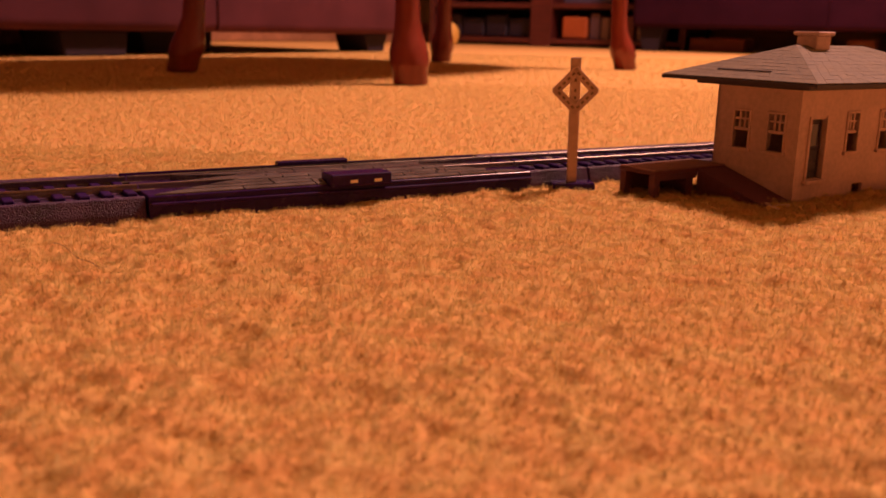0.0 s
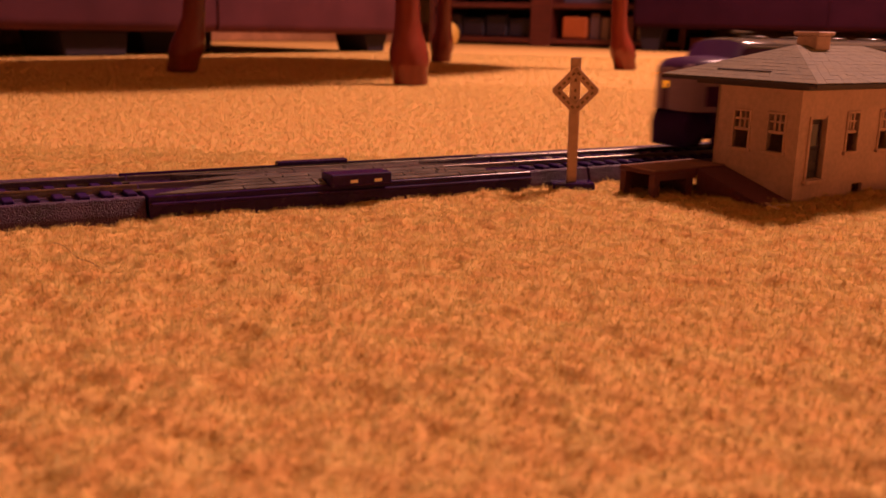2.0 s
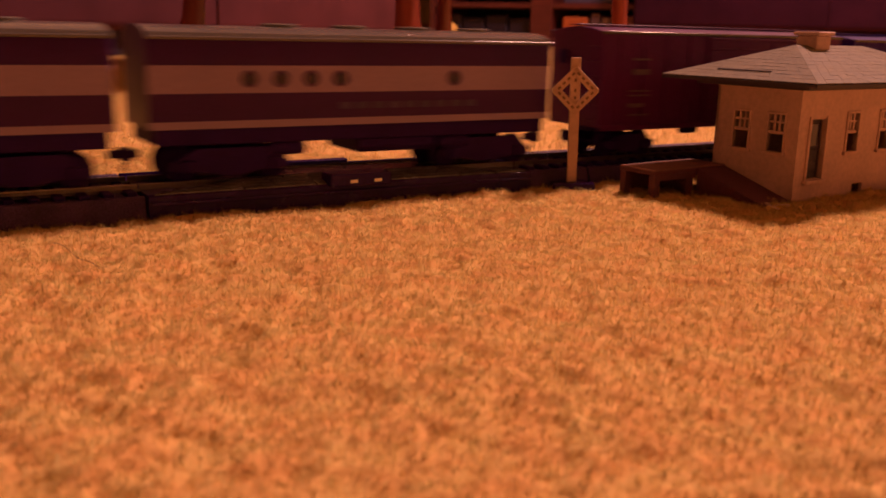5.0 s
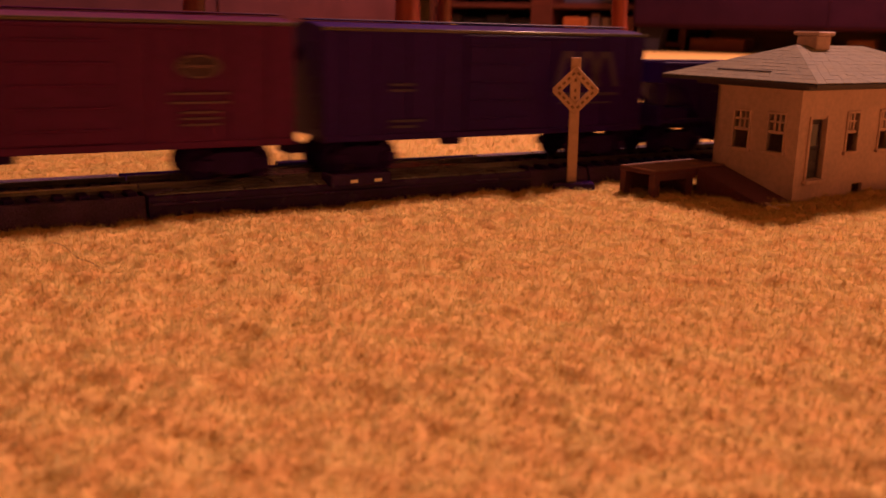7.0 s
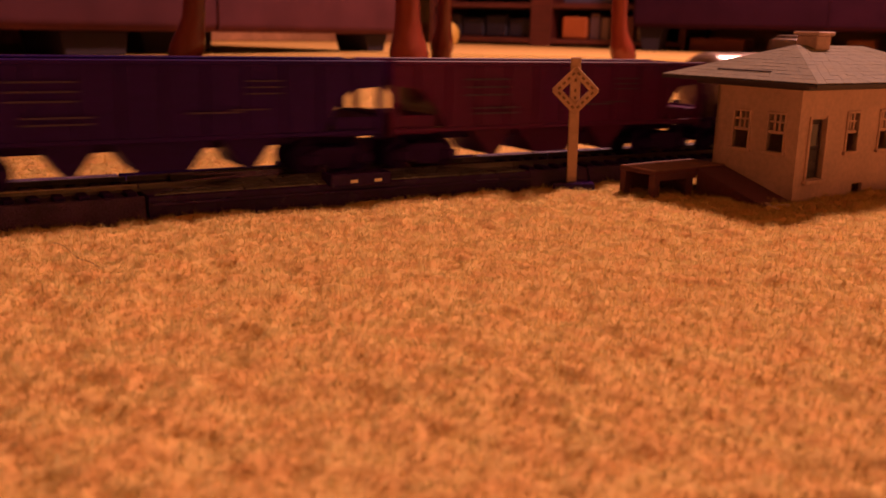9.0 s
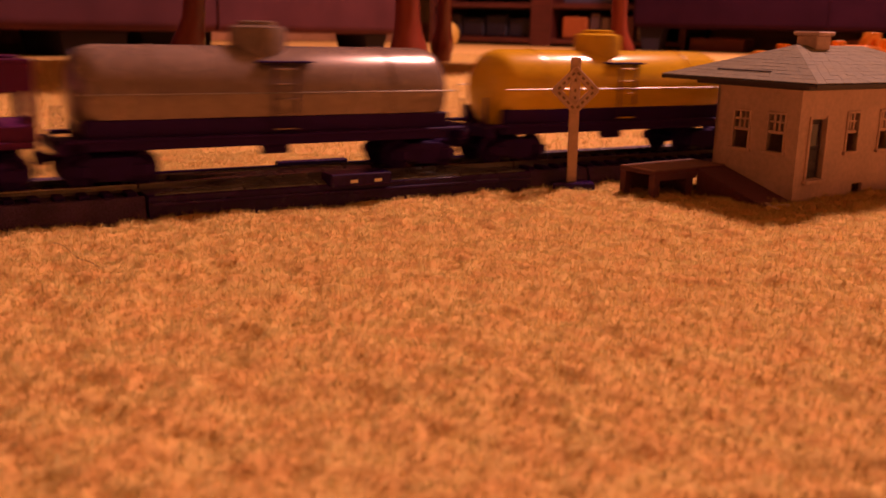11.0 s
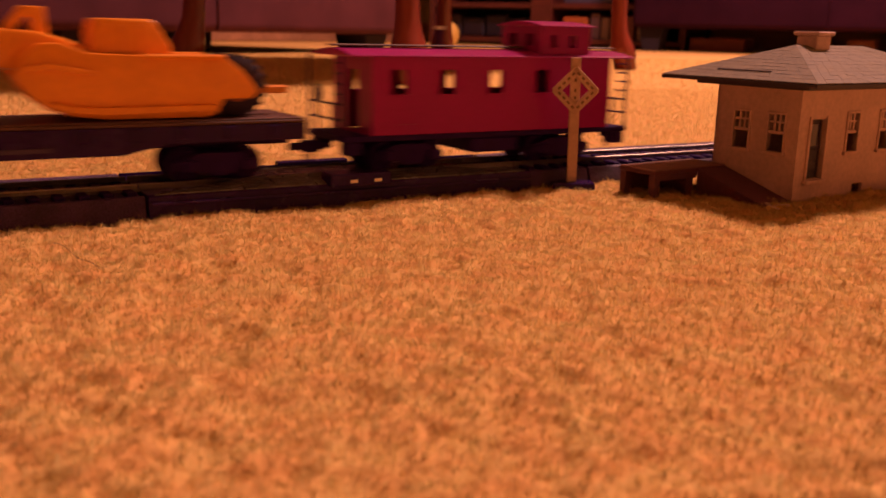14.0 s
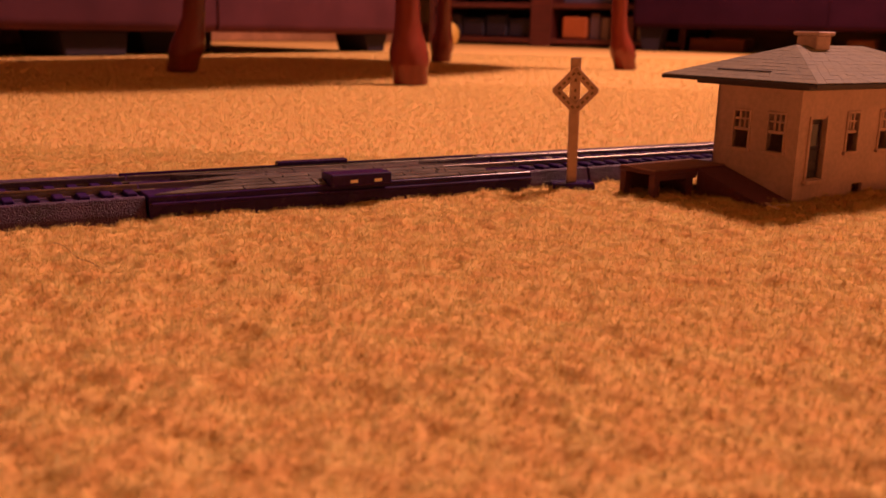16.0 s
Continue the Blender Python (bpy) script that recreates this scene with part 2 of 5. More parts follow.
def build_carpet():
    nx, ny = 620, 445
    xs, ys = np.linspace(X0, X1, nx), np.linspace(Y0, Y1, ny)
    gx, gy = np.meshgrid(xs, ys)
    edge = np.minimum(np.minimum(gx - X0, X1 - gx), np.minimum(gy - Y0, Y1 - gy))
    gz = pile_height(gx, gy) * np.clip(edge / 0.02, 0, 1) - 0.0012
    verts = np.stack([gx.ravel(), gy.ravel(), gz.ravel()], 1)
    k = (np.arange(ny - 1)[:, None] * nx + np.arange(nx - 1)).ravel()
    faces = np.stack([k, k + 1, k + nx + 1, k + nx], 1)
    far = 9.0
    outer = [(-far, -far), (far, -far), (far, far), (-far, far)]
    n = len(verts)
    verts = np.vstack([verts, [(x, y, -0.0012) for x, y in outer]])
    # the ring of plain carpet round the detailed field
    ring = []
    bottom = list(range(nx))
    top = [(ny - 1) * nx + i for i in range(nx)]
    left = [j * nx for j in range(ny)]
    right = [j * nx + nx - 1 for j in range(ny)]
    ring.append([n, n + 1] + bottom[::-1])
    ring.append([n + 2, n + 3] + top)
    ring.append([n + 3, n] + left)
    ring.append([n + 1, n + 2] + right[::-1])
    me = from_arrays("floor", verts, faces.tolist() + ring if isinstance(ring, list) else faces, M_BASE)
    tagged(new("floor", me), "beige cut-pile carpet over the whole room floor", "carpet", kind="structure")


def build_pile(name, x0, x1, y0, y1, spacing, per, length, width, seed, skip=None):
    """Twisted tufts: each one a bundle of thin bent fibres."""
    rs = np.random.RandomState(seed)
    gx, gy = np.meshgrid(np.arange(x0, x1, spacing), np.arange(y0, y1, spacing))
    tx = gx.ravel() + (rs.rand(gx.size) - 0.5) * spacing * 1.5
    ty = gy.ravel() + (rs.rand(gx.size) - 0.5) * spacing * 1.5
    # only on the wedge of open carpet before and beyond the track
    keep = np.abs(tx) < 0.045 + 0.53 * ty
    tx, ty = tx[keep], ty[keep]
    if skip is not None:
        keep = ~((tx > skip[0]) & (tx < skip[1]) & (ty > skip[2]) & (ty < skip[3]))
        tx, ty = tx[keep], ty[keep]
    # none under the track
    c, s = math.cos(radians(31)), math.sin(radians(31))
    across = -(tx + 0.1210) * s + (ty - 0.2857) * c
    keep = (across < -0.0195) | (across > 0.0224)
    tx, ty = tx[keep], ty[keep]
    lean = rs.rand(tx.size) * 2 * np.pi
    tx, ty, lean = np.repeat(tx, per), np.repeat(ty, per), np.repeat(lean, per)
    n = tx.size
    lean = lean + (rs.rand(n) - 0.5) * 2.4
    px, py = tx + rs.randn(n) * spacing * 0.26, ty + rs.randn(n) * spacing * 0.26
    pz = pile_height(px, py) * (1.0 if spacing < 0.003 else 0.3) - 0.0016
    ln = length * (0.65 + 0.6 * rs.rand(n))
    bend = 0.45 + 0.75 * rs.rand(n)
    dx, dy = np.cos(lean), np.sin(lean)
    side = rs.rand(n) * 2 * np.pi
    wx, wy = np.cos(side) * width / 2, np.sin(side) * width / 2
    v = np.empty((n, 5, 3))
    mx, my, mz = px + dx * ln * 0.22 * bend, py + dy * ln * 0.22 * bend, pz + ln * 0.6
    ex, ey, ez = px + dx * ln * 0.75 * bend, py + dy * ln * 0.75 * bend, pz + ln * (1.05 - 0.45 * bend)
    v[:, 0] = np.stack([px - wx, py - wy, pz], 1)
    v[:, 1] = np.stack([px + wx, py + wy, pz], 1)
    v[:, 2] = np.stack([mx - wx, my - wy, mz], 1)
    v[:, 3] = np.stack([mx + wx, my + wy, mz], 1)
    v[:, 4] = np.stack([ex, ey, ez], 1)
    k = (np.arange(n) * 5)[:, None]
    tris = np.concatenate([k + np.array([0, 1, 3]), k + np.array([0, 3, 2]), k + np.array([2, 3, 4])], 0)
    me = bpy.data.meshes.new(name)
    me.vertices.add(n * 5)
    me.vertices.foreach_set("co", v.reshape(-1).astype(np.float32))
    me.loops.add(len(tris) * 3)
    me.loops.foreach_set("vertex_index", tris.reshape(-1).astype(np.int32))
    me.polygons.add(len(tris))
    me.polygons.foreach_set("loop_start", (np.arange(len(tris)) * 3).astype(np.int32))
    me.update(calc_edges=True)
    me.validate()
    me.materials.append(M_PILE)
    me.shade_smooth()
    # soft normals: the bundles shade as round tufts
    tilt = 0.55
    nv = np.empty((n, 5, 3))
    nv[:, :, 0] = (dx * bend * tilt + rs.randn(n) * 0.18)[:, None]
    nv[:, :, 1] = (dy * bend * tilt + rs.randn(n) * 0.18)[:, None]
    nv[:, :, 2] = 1.0
    nv /= np.linalg.norm(nv, axis=2, keepdims=True)
    me.normals_split_custom_set_from_vertices(nv.reshape(-1, 3).tolist())
    tagged(new(name, me), "frizzy beige carpet tufts in twisted bundles", "carpet pile", kind="stuff")


def loose_thread(label, pts, r, material):
    bm = B()
    for p, q in zip(pts, pts[1:]):
        rod(bm, p, q, r, 5)
    solo("loose_thread", bm, material, label, "thread")


def build_threads():
    pale, dark = mat("pale_thread", (0.75, 0.6, 0.5), 0.7, 0, 0.1, 300, 30, 0), mat("dark_hair", (0.08, 0.04, 0.03), 0.5, 0, 0.1, 300, 30, 0)
    curl = []
    for k in range(26):
        a = k * 0.55
        curl.append((0.1085 + k * 0.00026 + 0.0016 * math.cos(a), 0.3125 - k * 0.00004 + 0.0014 * math.sin(a), 0.0026 + 0.0010 * math.sin(a * 0.7)))
    loose_thread("curled pale thread lying on the carpet", curl, 0.00012, pale)
    arc = [(-0.0995 + 0.0210 * u, 0.2333 - 0.0256 * u + 0.004 * u * (1 - u), 0.0024 + 0.0006 * math.sin(u * 9)) for u in [k / 14 for k in range(15)]]
    loose_thread("thin dark hair lying on the carpet", arc, 0.00008, dark)


build_carpet()
build_threads()
build_pile("carpet_pile", -0.22, 0.30, 0.055, 0.44, 0.00135, 5, 0.0022, 0.00011, 5)
build_pile("carpet_pile", -1.35, 1.35, 1.05, 2.40, 0.0092, 4, 0.0032, 0.0006, 9)
build_pile("carpet_pile", -0.62, 0.75, 0.20, 1.05, 0.0040, 5, 0.0026, 0.00026, 6, skip=(-0.22, 0.30, 0.055, 0.44))


# ---- room shell ----
def build_room():
    lx0, lx1, ly0, ly1, top = -2.25, 2.6, -2.6, 4.35, 2.42
    for name, a in (("wall_north", (lx0 - 0.12, lx1 + 0.12, ly1, ly1 + 0.12)), ("wall_south", (lx0 - 0.12, lx1 + 0.12, ly0 - 0.12, ly0)),
                    ("wall_west", (lx0 - 0.12, lx0, ly0, ly1)), ("wall_east", (lx1, lx1 + 0.12, ly0, ly1))):
        solo(name, box(B(), *a, -0.02, top), M_WALL, "plain cream painted wall of the living room", "wall", "structure", ROOM)
    solo("ceiling", box(B(), lx0 - 0.12, lx1 + 0.12, ly0 - 0.12, ly1 + 0.12, top, top + 0.1), M_CEIL, "plain white ceiling", "ceiling", "structure", ROOM)
    bm = box(B(), lx0, lx0 + 0.016, ly0 + 0.02, ly1 - 0.02, 0, 0.085, 0.003)
    solo("baseboard", bm, M_TRIM, "narrow oak skirting board along the wall", "baseboard", "structure", ROOM)
    bm = box(B(), lx0 + 0.02, lx1, ly1 - 0.016, ly1, 0, 0.085, 0.003)
    solo("baseboard", bm, M_TRIM, "narrow oak skirting board along the wall", "baseboard", "structure", ROOM)


def build_sofa(name, label, at, length, depth, clear, cloth, foot_w, panels, middle=()):
    """Local x along the front, y to the back; the front face at y = 0."""
    s = thing(name, label, "sofa", at)
    bm = box(B(), 0, length, 0, depth, clear, clear + 0.24, 0.018, seg=3)
    for i in range(1, panels):
        x = length * i / panels
        box(bm, x - 0.003, x + 0.003, -0.004, 0.02, clear + 0.004, clear + 0.236, 0.002)
    part("base", bm, cloth, s, smooth=True)
    for i in range(2):
        w = (length - 0.44) / 2
        part("seat_cushion", box(B(), 0.22 + w * i + 0.004, 0.22 + w * (i + 1) - 0.004, 0.01, depth - 0.22, clear + 0.243, clear + 0.40, 0.04, seg=3), cloth, s, smooth=True)
        part("back_cushion", box(B(), 0.22 + w * i + 0.004, 0.22 + w * (i + 1) - 0.004, depth - 0.40, depth - 0.20, clear + 0.405, clear + 0.80, 0.05, seg=3), cloth, s, smooth=True)
    part("backrest", box(B(), 0.02, length - 0.02, depth - 0.195, depth, clear + 0.243, clear + 0.82, 0.04, seg=3), cloth, s, smooth=True)
    for x in (0.0, length - 0.21):
        part("armrest", box(B(), x, x + 0.21, 0.0, depth - 0.02, clear + 0.243, clear + 0.58, 0.05, seg=3), cloth, s, smooth=True)
    for x in (0.02, length - foot_w - 0.02):
        for y in (0.03, depth - 0.14):
            b = slab(B(), [(x + 0.018, 0), (x + foot_w - 0.018, 0), (x + foot_w, clear), (x, clear)], 1, y, y + 0.09, 0.003)
            part("foot", b, M_FOOT, s, "tapered dark wooden foot")
    for x, w, y in middle:
        part("middle_foot", slab(B(), [(x + 0.008, 0), (x + w - 0.008, 0), (x + w, clear), (x, clear)], 1, y, y + 0.10, 0.003), M_FOOT, s, "broad dark wooden foot")
    return s


build_room()
build_sofa("sofa", "taupe cloth sofa on low dark wooden feet", ROOM @ pose(-1.25, 2.10, 0, 0, 0, 0) @ pose(0, 0, 0, 0, 0, 90) @ pose(-2.05, 0, 0), 2.05, 0.92, 0.042, M_SOFA, 0.105, 3, ((1.025, 0.145, 0.03), (1.285, 0.20, 0.12)))
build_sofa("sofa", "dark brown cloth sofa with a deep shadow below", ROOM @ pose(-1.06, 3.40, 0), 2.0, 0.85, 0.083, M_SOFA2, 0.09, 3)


def build_table():
    t = thing("coffee_table", "cherry wood coffee table with turned cabriole legs", "table", ROOM)
    cx, cy, hx, hy = -0.663, 1.21, 0.157, 0.332
    prof = [(0.0, 0.0175), (0.002, 0.0187), (0.017, 0.0196), (0.0185, 0.0205), (0.022, 0.0212), (0.033, 0.0210), (0.041, 0.0192), (0.052, 0.0160), (0.066, 0.0138),
            (0.09, 0.0128), (0.13, 0.0134), (0.20, 0.0180), (0.28, 0.0245), (0.36, 0.0285), (0.40, 0.0290)]
    for sx in (-1, 1):
        for sy in (-1, 1):
            bm = B()
            rings = []
            for z, r in prof:
                k = 0.010 * max(0.0, 1 - z / 0.07) - 0.004 * math.sin(min(1.0, z / 0.4) * math.pi)
                ox, oy = k * sx, k * sy
                rings.append([bm.verts.new((ox + r * math.cos(a * math.pi / 12), oy + r * math.sin(a * math.pi / 12), z)) for a in range(24)])
            for u, v in zip(rings, rings[1:]):
                for i in range(24):
                    bm.faces.new((u[i], u[(i + 1) % 24], v[(i + 1) % 24], v[i]))
            bm.faces.new(rings[0][::-1])
            bm.faces.new(rings[-1])
            shift = {(-1, -1): -0.011, (1, -1): -0.006, (-1, 1): -0.014, (1, 1): 0.018}[sx, sy]
            part("leg", bm, M_LEG, t, smooth=True, at=pose(cx + sx * (hx - 0.008) + shift, cy + sy * (hy - 0.008), 0))
    part("apron", box(B(), cx - hx - 0.01, cx + hx + 0.01, cy - hy - 0.01, cy + hy + 0.01, 0.36, 0.43, 0.004), M_LEG, t)
    bm = B()
    pts = []
    for i in range(64):
        a = i * math.pi / 32
        ca, sa = math.cos(a), math.sin(a)
        pts.append((cx + (hx + 0.09) * math.copysign(abs(ca) ** 0.55, ca), cy + (hy + 0.11) * math.copysign(abs(sa) ** 0.55, sa)))
    slab(bm, pts, 2, 0.4305, 0.452, 0.004)
    part("tabletop", bm, M_LEG, t, smooth=True)


build_table()


def build_bookcase():
    """Low open shelves against the far wall."""
    c = thing("bookcase", "open red-brown wooden bookcase with mixed things on its shelves", "bookcase", ROOM @ pose(-2.02, 3.62, 0))
    w, d, h = 1.10, 0.34, 1.1
    for x in (0.0, 0.47, w - 0.02):
        wide = 0.09 if x == 0.47 else 0.022
        part("upright", box(B(), x, x + wide, 0, d, 0, h, 0.002), M_SHELF, c)
    for z in (0.012, 0.150, 0.45, 0.78, h - 0.02):
        part("shelf", box(B(), 0.022, 0.47, 0.004, d - 0.02, z, z + 0.02, 0.002), M_SHELF, c)
        part("shelf", box(B(), 0.56, w - 0.02, 0.004, d - 0.02, z, z + 0.02, 0.002), M_SHELF, c)
    part("back_panel", box(B(), 0, w, d - 0.018, d, 0, h), M_FOOT, c, "dark back panel")
    return c


build_bookcase()


def simple_box(name, label, category, color, x, y, z, w, d, h, rough=0.6, turn=0.0):
    return solo(name, box(B(), 0, w, 0, d, 0, h, min(w, d, h) * 0.08), mat(name, color, rough, 0, 0.2, 120, 15, 0.1), label, category, at=ROOM @ pose(x, y, z, 0, 0, turn))


def build_far_clutter():
    x0, y0 = -2.02, 3.62
    simple_box("storage_box", "orange cardboard box on the bottom shelf", "box", (0.36, 0.09, 0.02), x0 + 0.60, y0 + 0.02, 0.033, 0.105, 0.2, 0.085)
    for i, (w, hgt, col) in enumerate([(0.04, 0.10, (0.12, 0.07, 0.09)), (0.03, 0.085, (0.22, 0.15, 0.16)), (0.045, 0.1, (0.05, 0.03, 0.07)), (0.035, 0.09, (0.16, 0.05, 0.04)), (0.04, 0.075, (0.26, 0.19, 0.18))]):
        simple_box("book", "thin upright book on the bottom shelf", "book", col, x0 + 0.715 + i * 0.048, y0 + 0.03, 0.033, w, 0.16, hgt)
    for i, col in enumerate([(0.07, 0.06, 0.12), (0.15, 0.12, 0.15), (0.04, 0.03, 0.07)]):
        simple_box("book", "flat lying book stacked on the shelf", "book", col, x0 + 0.60 + 0.01 * i, y0 + 0.03, 0.171 + 0.026 * i, 0.26, 0.18, 0.025)
    for i in range(4):
        simple_box("storage_tub", "dark plastic tub in the shadow of the shelf", "tub", (0.014, 0.007, 0.022), x0 + 0.03 + i * 0.107, y0 + 0.05, 0.033, 0.1, 0.2, 0.09 - 0.012 * (i % 2))
    bm = lathe(B(), (0, 0, 0), (0, 0, 1), [(0, 0.022), (0.006, 0.034), (0.03, 0.044), (0.055, 0.043), (0.075, 0.032), (0.086, 0.012)], 20)
    solo("toy_ball", bm, mat("yellow_green_plastic", (0.62, 0.42, 0.10), 0.5, 0, 0.1, 100, 15, 0.05), "yellow-green round plastic toy on the carpet", "toy", at=pose(-0.006, 3.40, 0), smooth=True)
    # things kept below the sofas
    for x, y, w, d, hgt, col in ((-2.0, 1.0, 0.12, 0.5, 0.035, (0.35, 0.09, 0.05)), (-2.05, 1.75, 0.12, 0.34, 0.03, (0.38, 0.1, 0.05)), (-2.1, 0.45, 0.1, 0.3, 0.033, (0.3, 0.07, 0.05))):
        simple_box("flat_box", "flat red-brown box pushed below the sofa", "box", col, x, y, 0, w, d, hgt)
    for x, w, hgt, col in ((-0.9, 0.20, 0.05, (0.28, 0.08, 0.05)), (-0.35, 0.09, 0.055, (0.45, 0.15, 0.07)), (-0.2, 0.16, 0.05, (0.2, 0.12, 0.1)), (0.25, 0.2, 0.05, (0.25, 0.1, 0.08))):
        simple_box("flat_box", "small red-brown box below the dark sofa", "box", col, x, 3.62, 0, w, 0.2, hgt)


build_far_clutter()

# ---- track ----
TRACK = pose(-0.1210, 0.2857, 0, 0, 0, 31)
RAIL_Z = 0.0085


def rail_bm(a, b, y):
    """Flat-bottomed rail: foot, web and head."""
    z = RAIL_Z
    pts = [(y - 0.0009, z - 0.0024), (y + 0.0009, z - 0.0024), (y + 0.0009, z - 0.0020), (y + 0.0003, z - 0.0017), (y + 0.0003, z - 0.0009), (y + 0.0005, z - 0.0006),
           (y + 0.0005, z - 0.0001), (y + 0.0003, z), (y - 0.0003, z), (y - 0.0005, z - 0.0001), (y - 0.0005, z - 0.0006), (y - 0.0003, z - 0.0009), (y - 0.0003, z - 0.0017), (y - 0.0009, z - 0.0020)]
    return slab(B(), pts, 0, a, b)


TIE = mesh_of("tie", box(B(), -0.00155, 0.00155, -0.0158, 0.0158, 0.0042, 0.0069, 0.0003), M_BLACK2)


def track_section(a, b, label):
    t = thing("track_section", label, "toy track", TRACK, "joined straight track sections")
    g = 0.0003
    pts = [(-0.0208, -0.004), (0.0222, -0.004), (0.0222, 0.0060), (0.0208, 0.0076), (0.0180, 0.0074), (0.0166, 0.0054), (-0.0160, 0.0054), (-0.0172, 0.0062), (-0.0184, 0.0060), (-0.0200, 0.0010)]
    part("roadbed", slab(B(), pts, 0, a + g, b - g, 0.0004), M_BALLAST, t, "grey moulded ballast roadbed")
    n = max(1, round((b - a) / 0.0070))
    for i in range(n):
        share("tie", TIE, t, pose(a + (i + 0.5) * (b - a) / n, 0, 0))
    for y in (-0.00825, 0.00825):
        part("rail", rail_bm(a + g, b - g, y), M_RAIL, t)
        part("rail_joiner", box(B(), b - 0.005, b + 0.005, y - 0.0010, y + 0.0010, RAIL_Z - 0.0025, RAIL_Z - 0.0017, 0.0002), M_RAIL, t, "small metal rail joiner")
    return t


def rerailer_section(a, b):
    t = thing("rerailer_track", "black plastic rerailing crossing with moulded planks", "toy track", TRACK, "joined straight track sections")
    part("roadbed", slab(B(), [(-0.0210, -0.004), (0.0222, -0.004), (0.0218, 0.0070), (0.0204, 0.0078), (0.0199, 0.0066), (-0.0190, 0.0066), (-0.0206, 0.0062)], 0, a, b, 0.0003), M_BLACK, t, "glossy black crossing base")
    part("lip", box(B(), a + 0.0005, b - 0.0005, -0.0219, -0.0203, 0.0032, 0.0044, 0.0003), M_BLACK, t)
    for y in (-0.00825, 0.00825):
        part("rail", rail_bm(a, b, y), M_RAIL, t)
    # planks: rows outside each rail and between the rails, cut slanting at both ends
    rows = [(-0.0198, -0.0172), (-0.0170, -0.0145), (-0.0143, -0.0118), (-0.0116, -0.0093)]
    bands = [(r, 1) for r in rows] + [((-r[1], -r[0]), 1) for r in rows] + [((-0.0066 + 0.00335 * i, -0.0066 + 0.00335 * i + 0.0031), 0) for i in range(4)]
    rnd = random.Random(3)

    def rise(y):
        return min(1.0, max(0.0, (0.0198 - abs(y)) / 0.0105))

    for (y0, y1), outside in bands:
        def ends(y):
            k = rise(y) if outside else 0.3 + 0.7 * (1 - abs(y) / 0.0068)
            return a + 0.002 + 0.034 * k, b - 0.002 - 0.034 * k

        cuts = [0.0]
        while cuts[-1] < 1:
            cuts.append(min(1.0, cuts[-1] + rnd.choice((0.12, 0.19, 0.19, 0.24))))
        for c0, c1 in zip(cuts, cuts[1:]):
            bm = B()
            quad = []
            for y in (y0, y1 - 0.00016):
                e0, e1 = ends(y)
                quad.append((e0 + (e1 - e0) * c0, e0 + (e1 - e0) * c1 - 0.0006, y, (0.0068 + 0.0021 * rise(y) if outside else 0.0083) + rnd.uniform(-0.00005, 0.00005)))
            (p0, p1, ya, za), (q0, q1, yb, zb) = quad
            # square joints inside, slanting cuts at the two ends only
            if c0 > 0:
                p0 = q0 = (p0 + q0) / 2
            if c1 < 1:
                p1 = q1 = (p1 + q1) / 2
            if min(p1 - p0, q1 - q0) < 0.0008:
                continue
            top = [bm.verts.new(v) for v in ((p0, ya, za), (p1, ya, za), (q1, yb, zb), (q0, yb, zb))]
            low = [bm.verts.new((v.co.x, v.co.y, 0.0060)) for v in top]
            bm.faces.new(top)
            for i in range(4):
                bm.faces.new((low[i], low[(i + 1) % 4], top[(i + 1) % 4], top[i]))
            part("plank", bm, M_PLANK, t)
    # wiring socket at the near edge
    mid = 0.0950
    s = part("terminal_box", box(B(), mid - 0.0118, mid + 0.0108, -0.0236, -0.0150, 0.0058, 0.0100, 0.0004), M_BLACK, t, "black wiring socket")
    for dx in (-0.0035, 0.0055):
        part("contact", box(B(), mid + dx - 0.0014, mid + dx + 0.0014, -0.02385, -0.0233, 0.0069, 0.0080, 0.0001), M_BRASS, s, "bright metal contact")
    part("stop_block", box(B(), 0.080, 0.108, 0.0168, 0.0204, 0.0066, 0.0092, 0.0003), M_BLACK, t)
    return t


def build_track():
    rerailer_section(0.0242, 0.1670)
    track_section(0.1673, 0.1960, "short grey filler section of toy track")
    for i in range(9):
        track_section(0.1963 + 0.229 * i, 0.1963 + 0.229 * (i + 1), "straight toy track section on grey roadbed")
    for i in range(8):
        track_section(0.0240 - 0.229 * (i + 1), 0.0240 - 0.229 * i, "straight toy track section on grey roadbed")


build_track()

# ---- station, platform and sign ----
HOUSE = pose(0.1267, 0.3388, -0.001, 0, 0, 35.6)


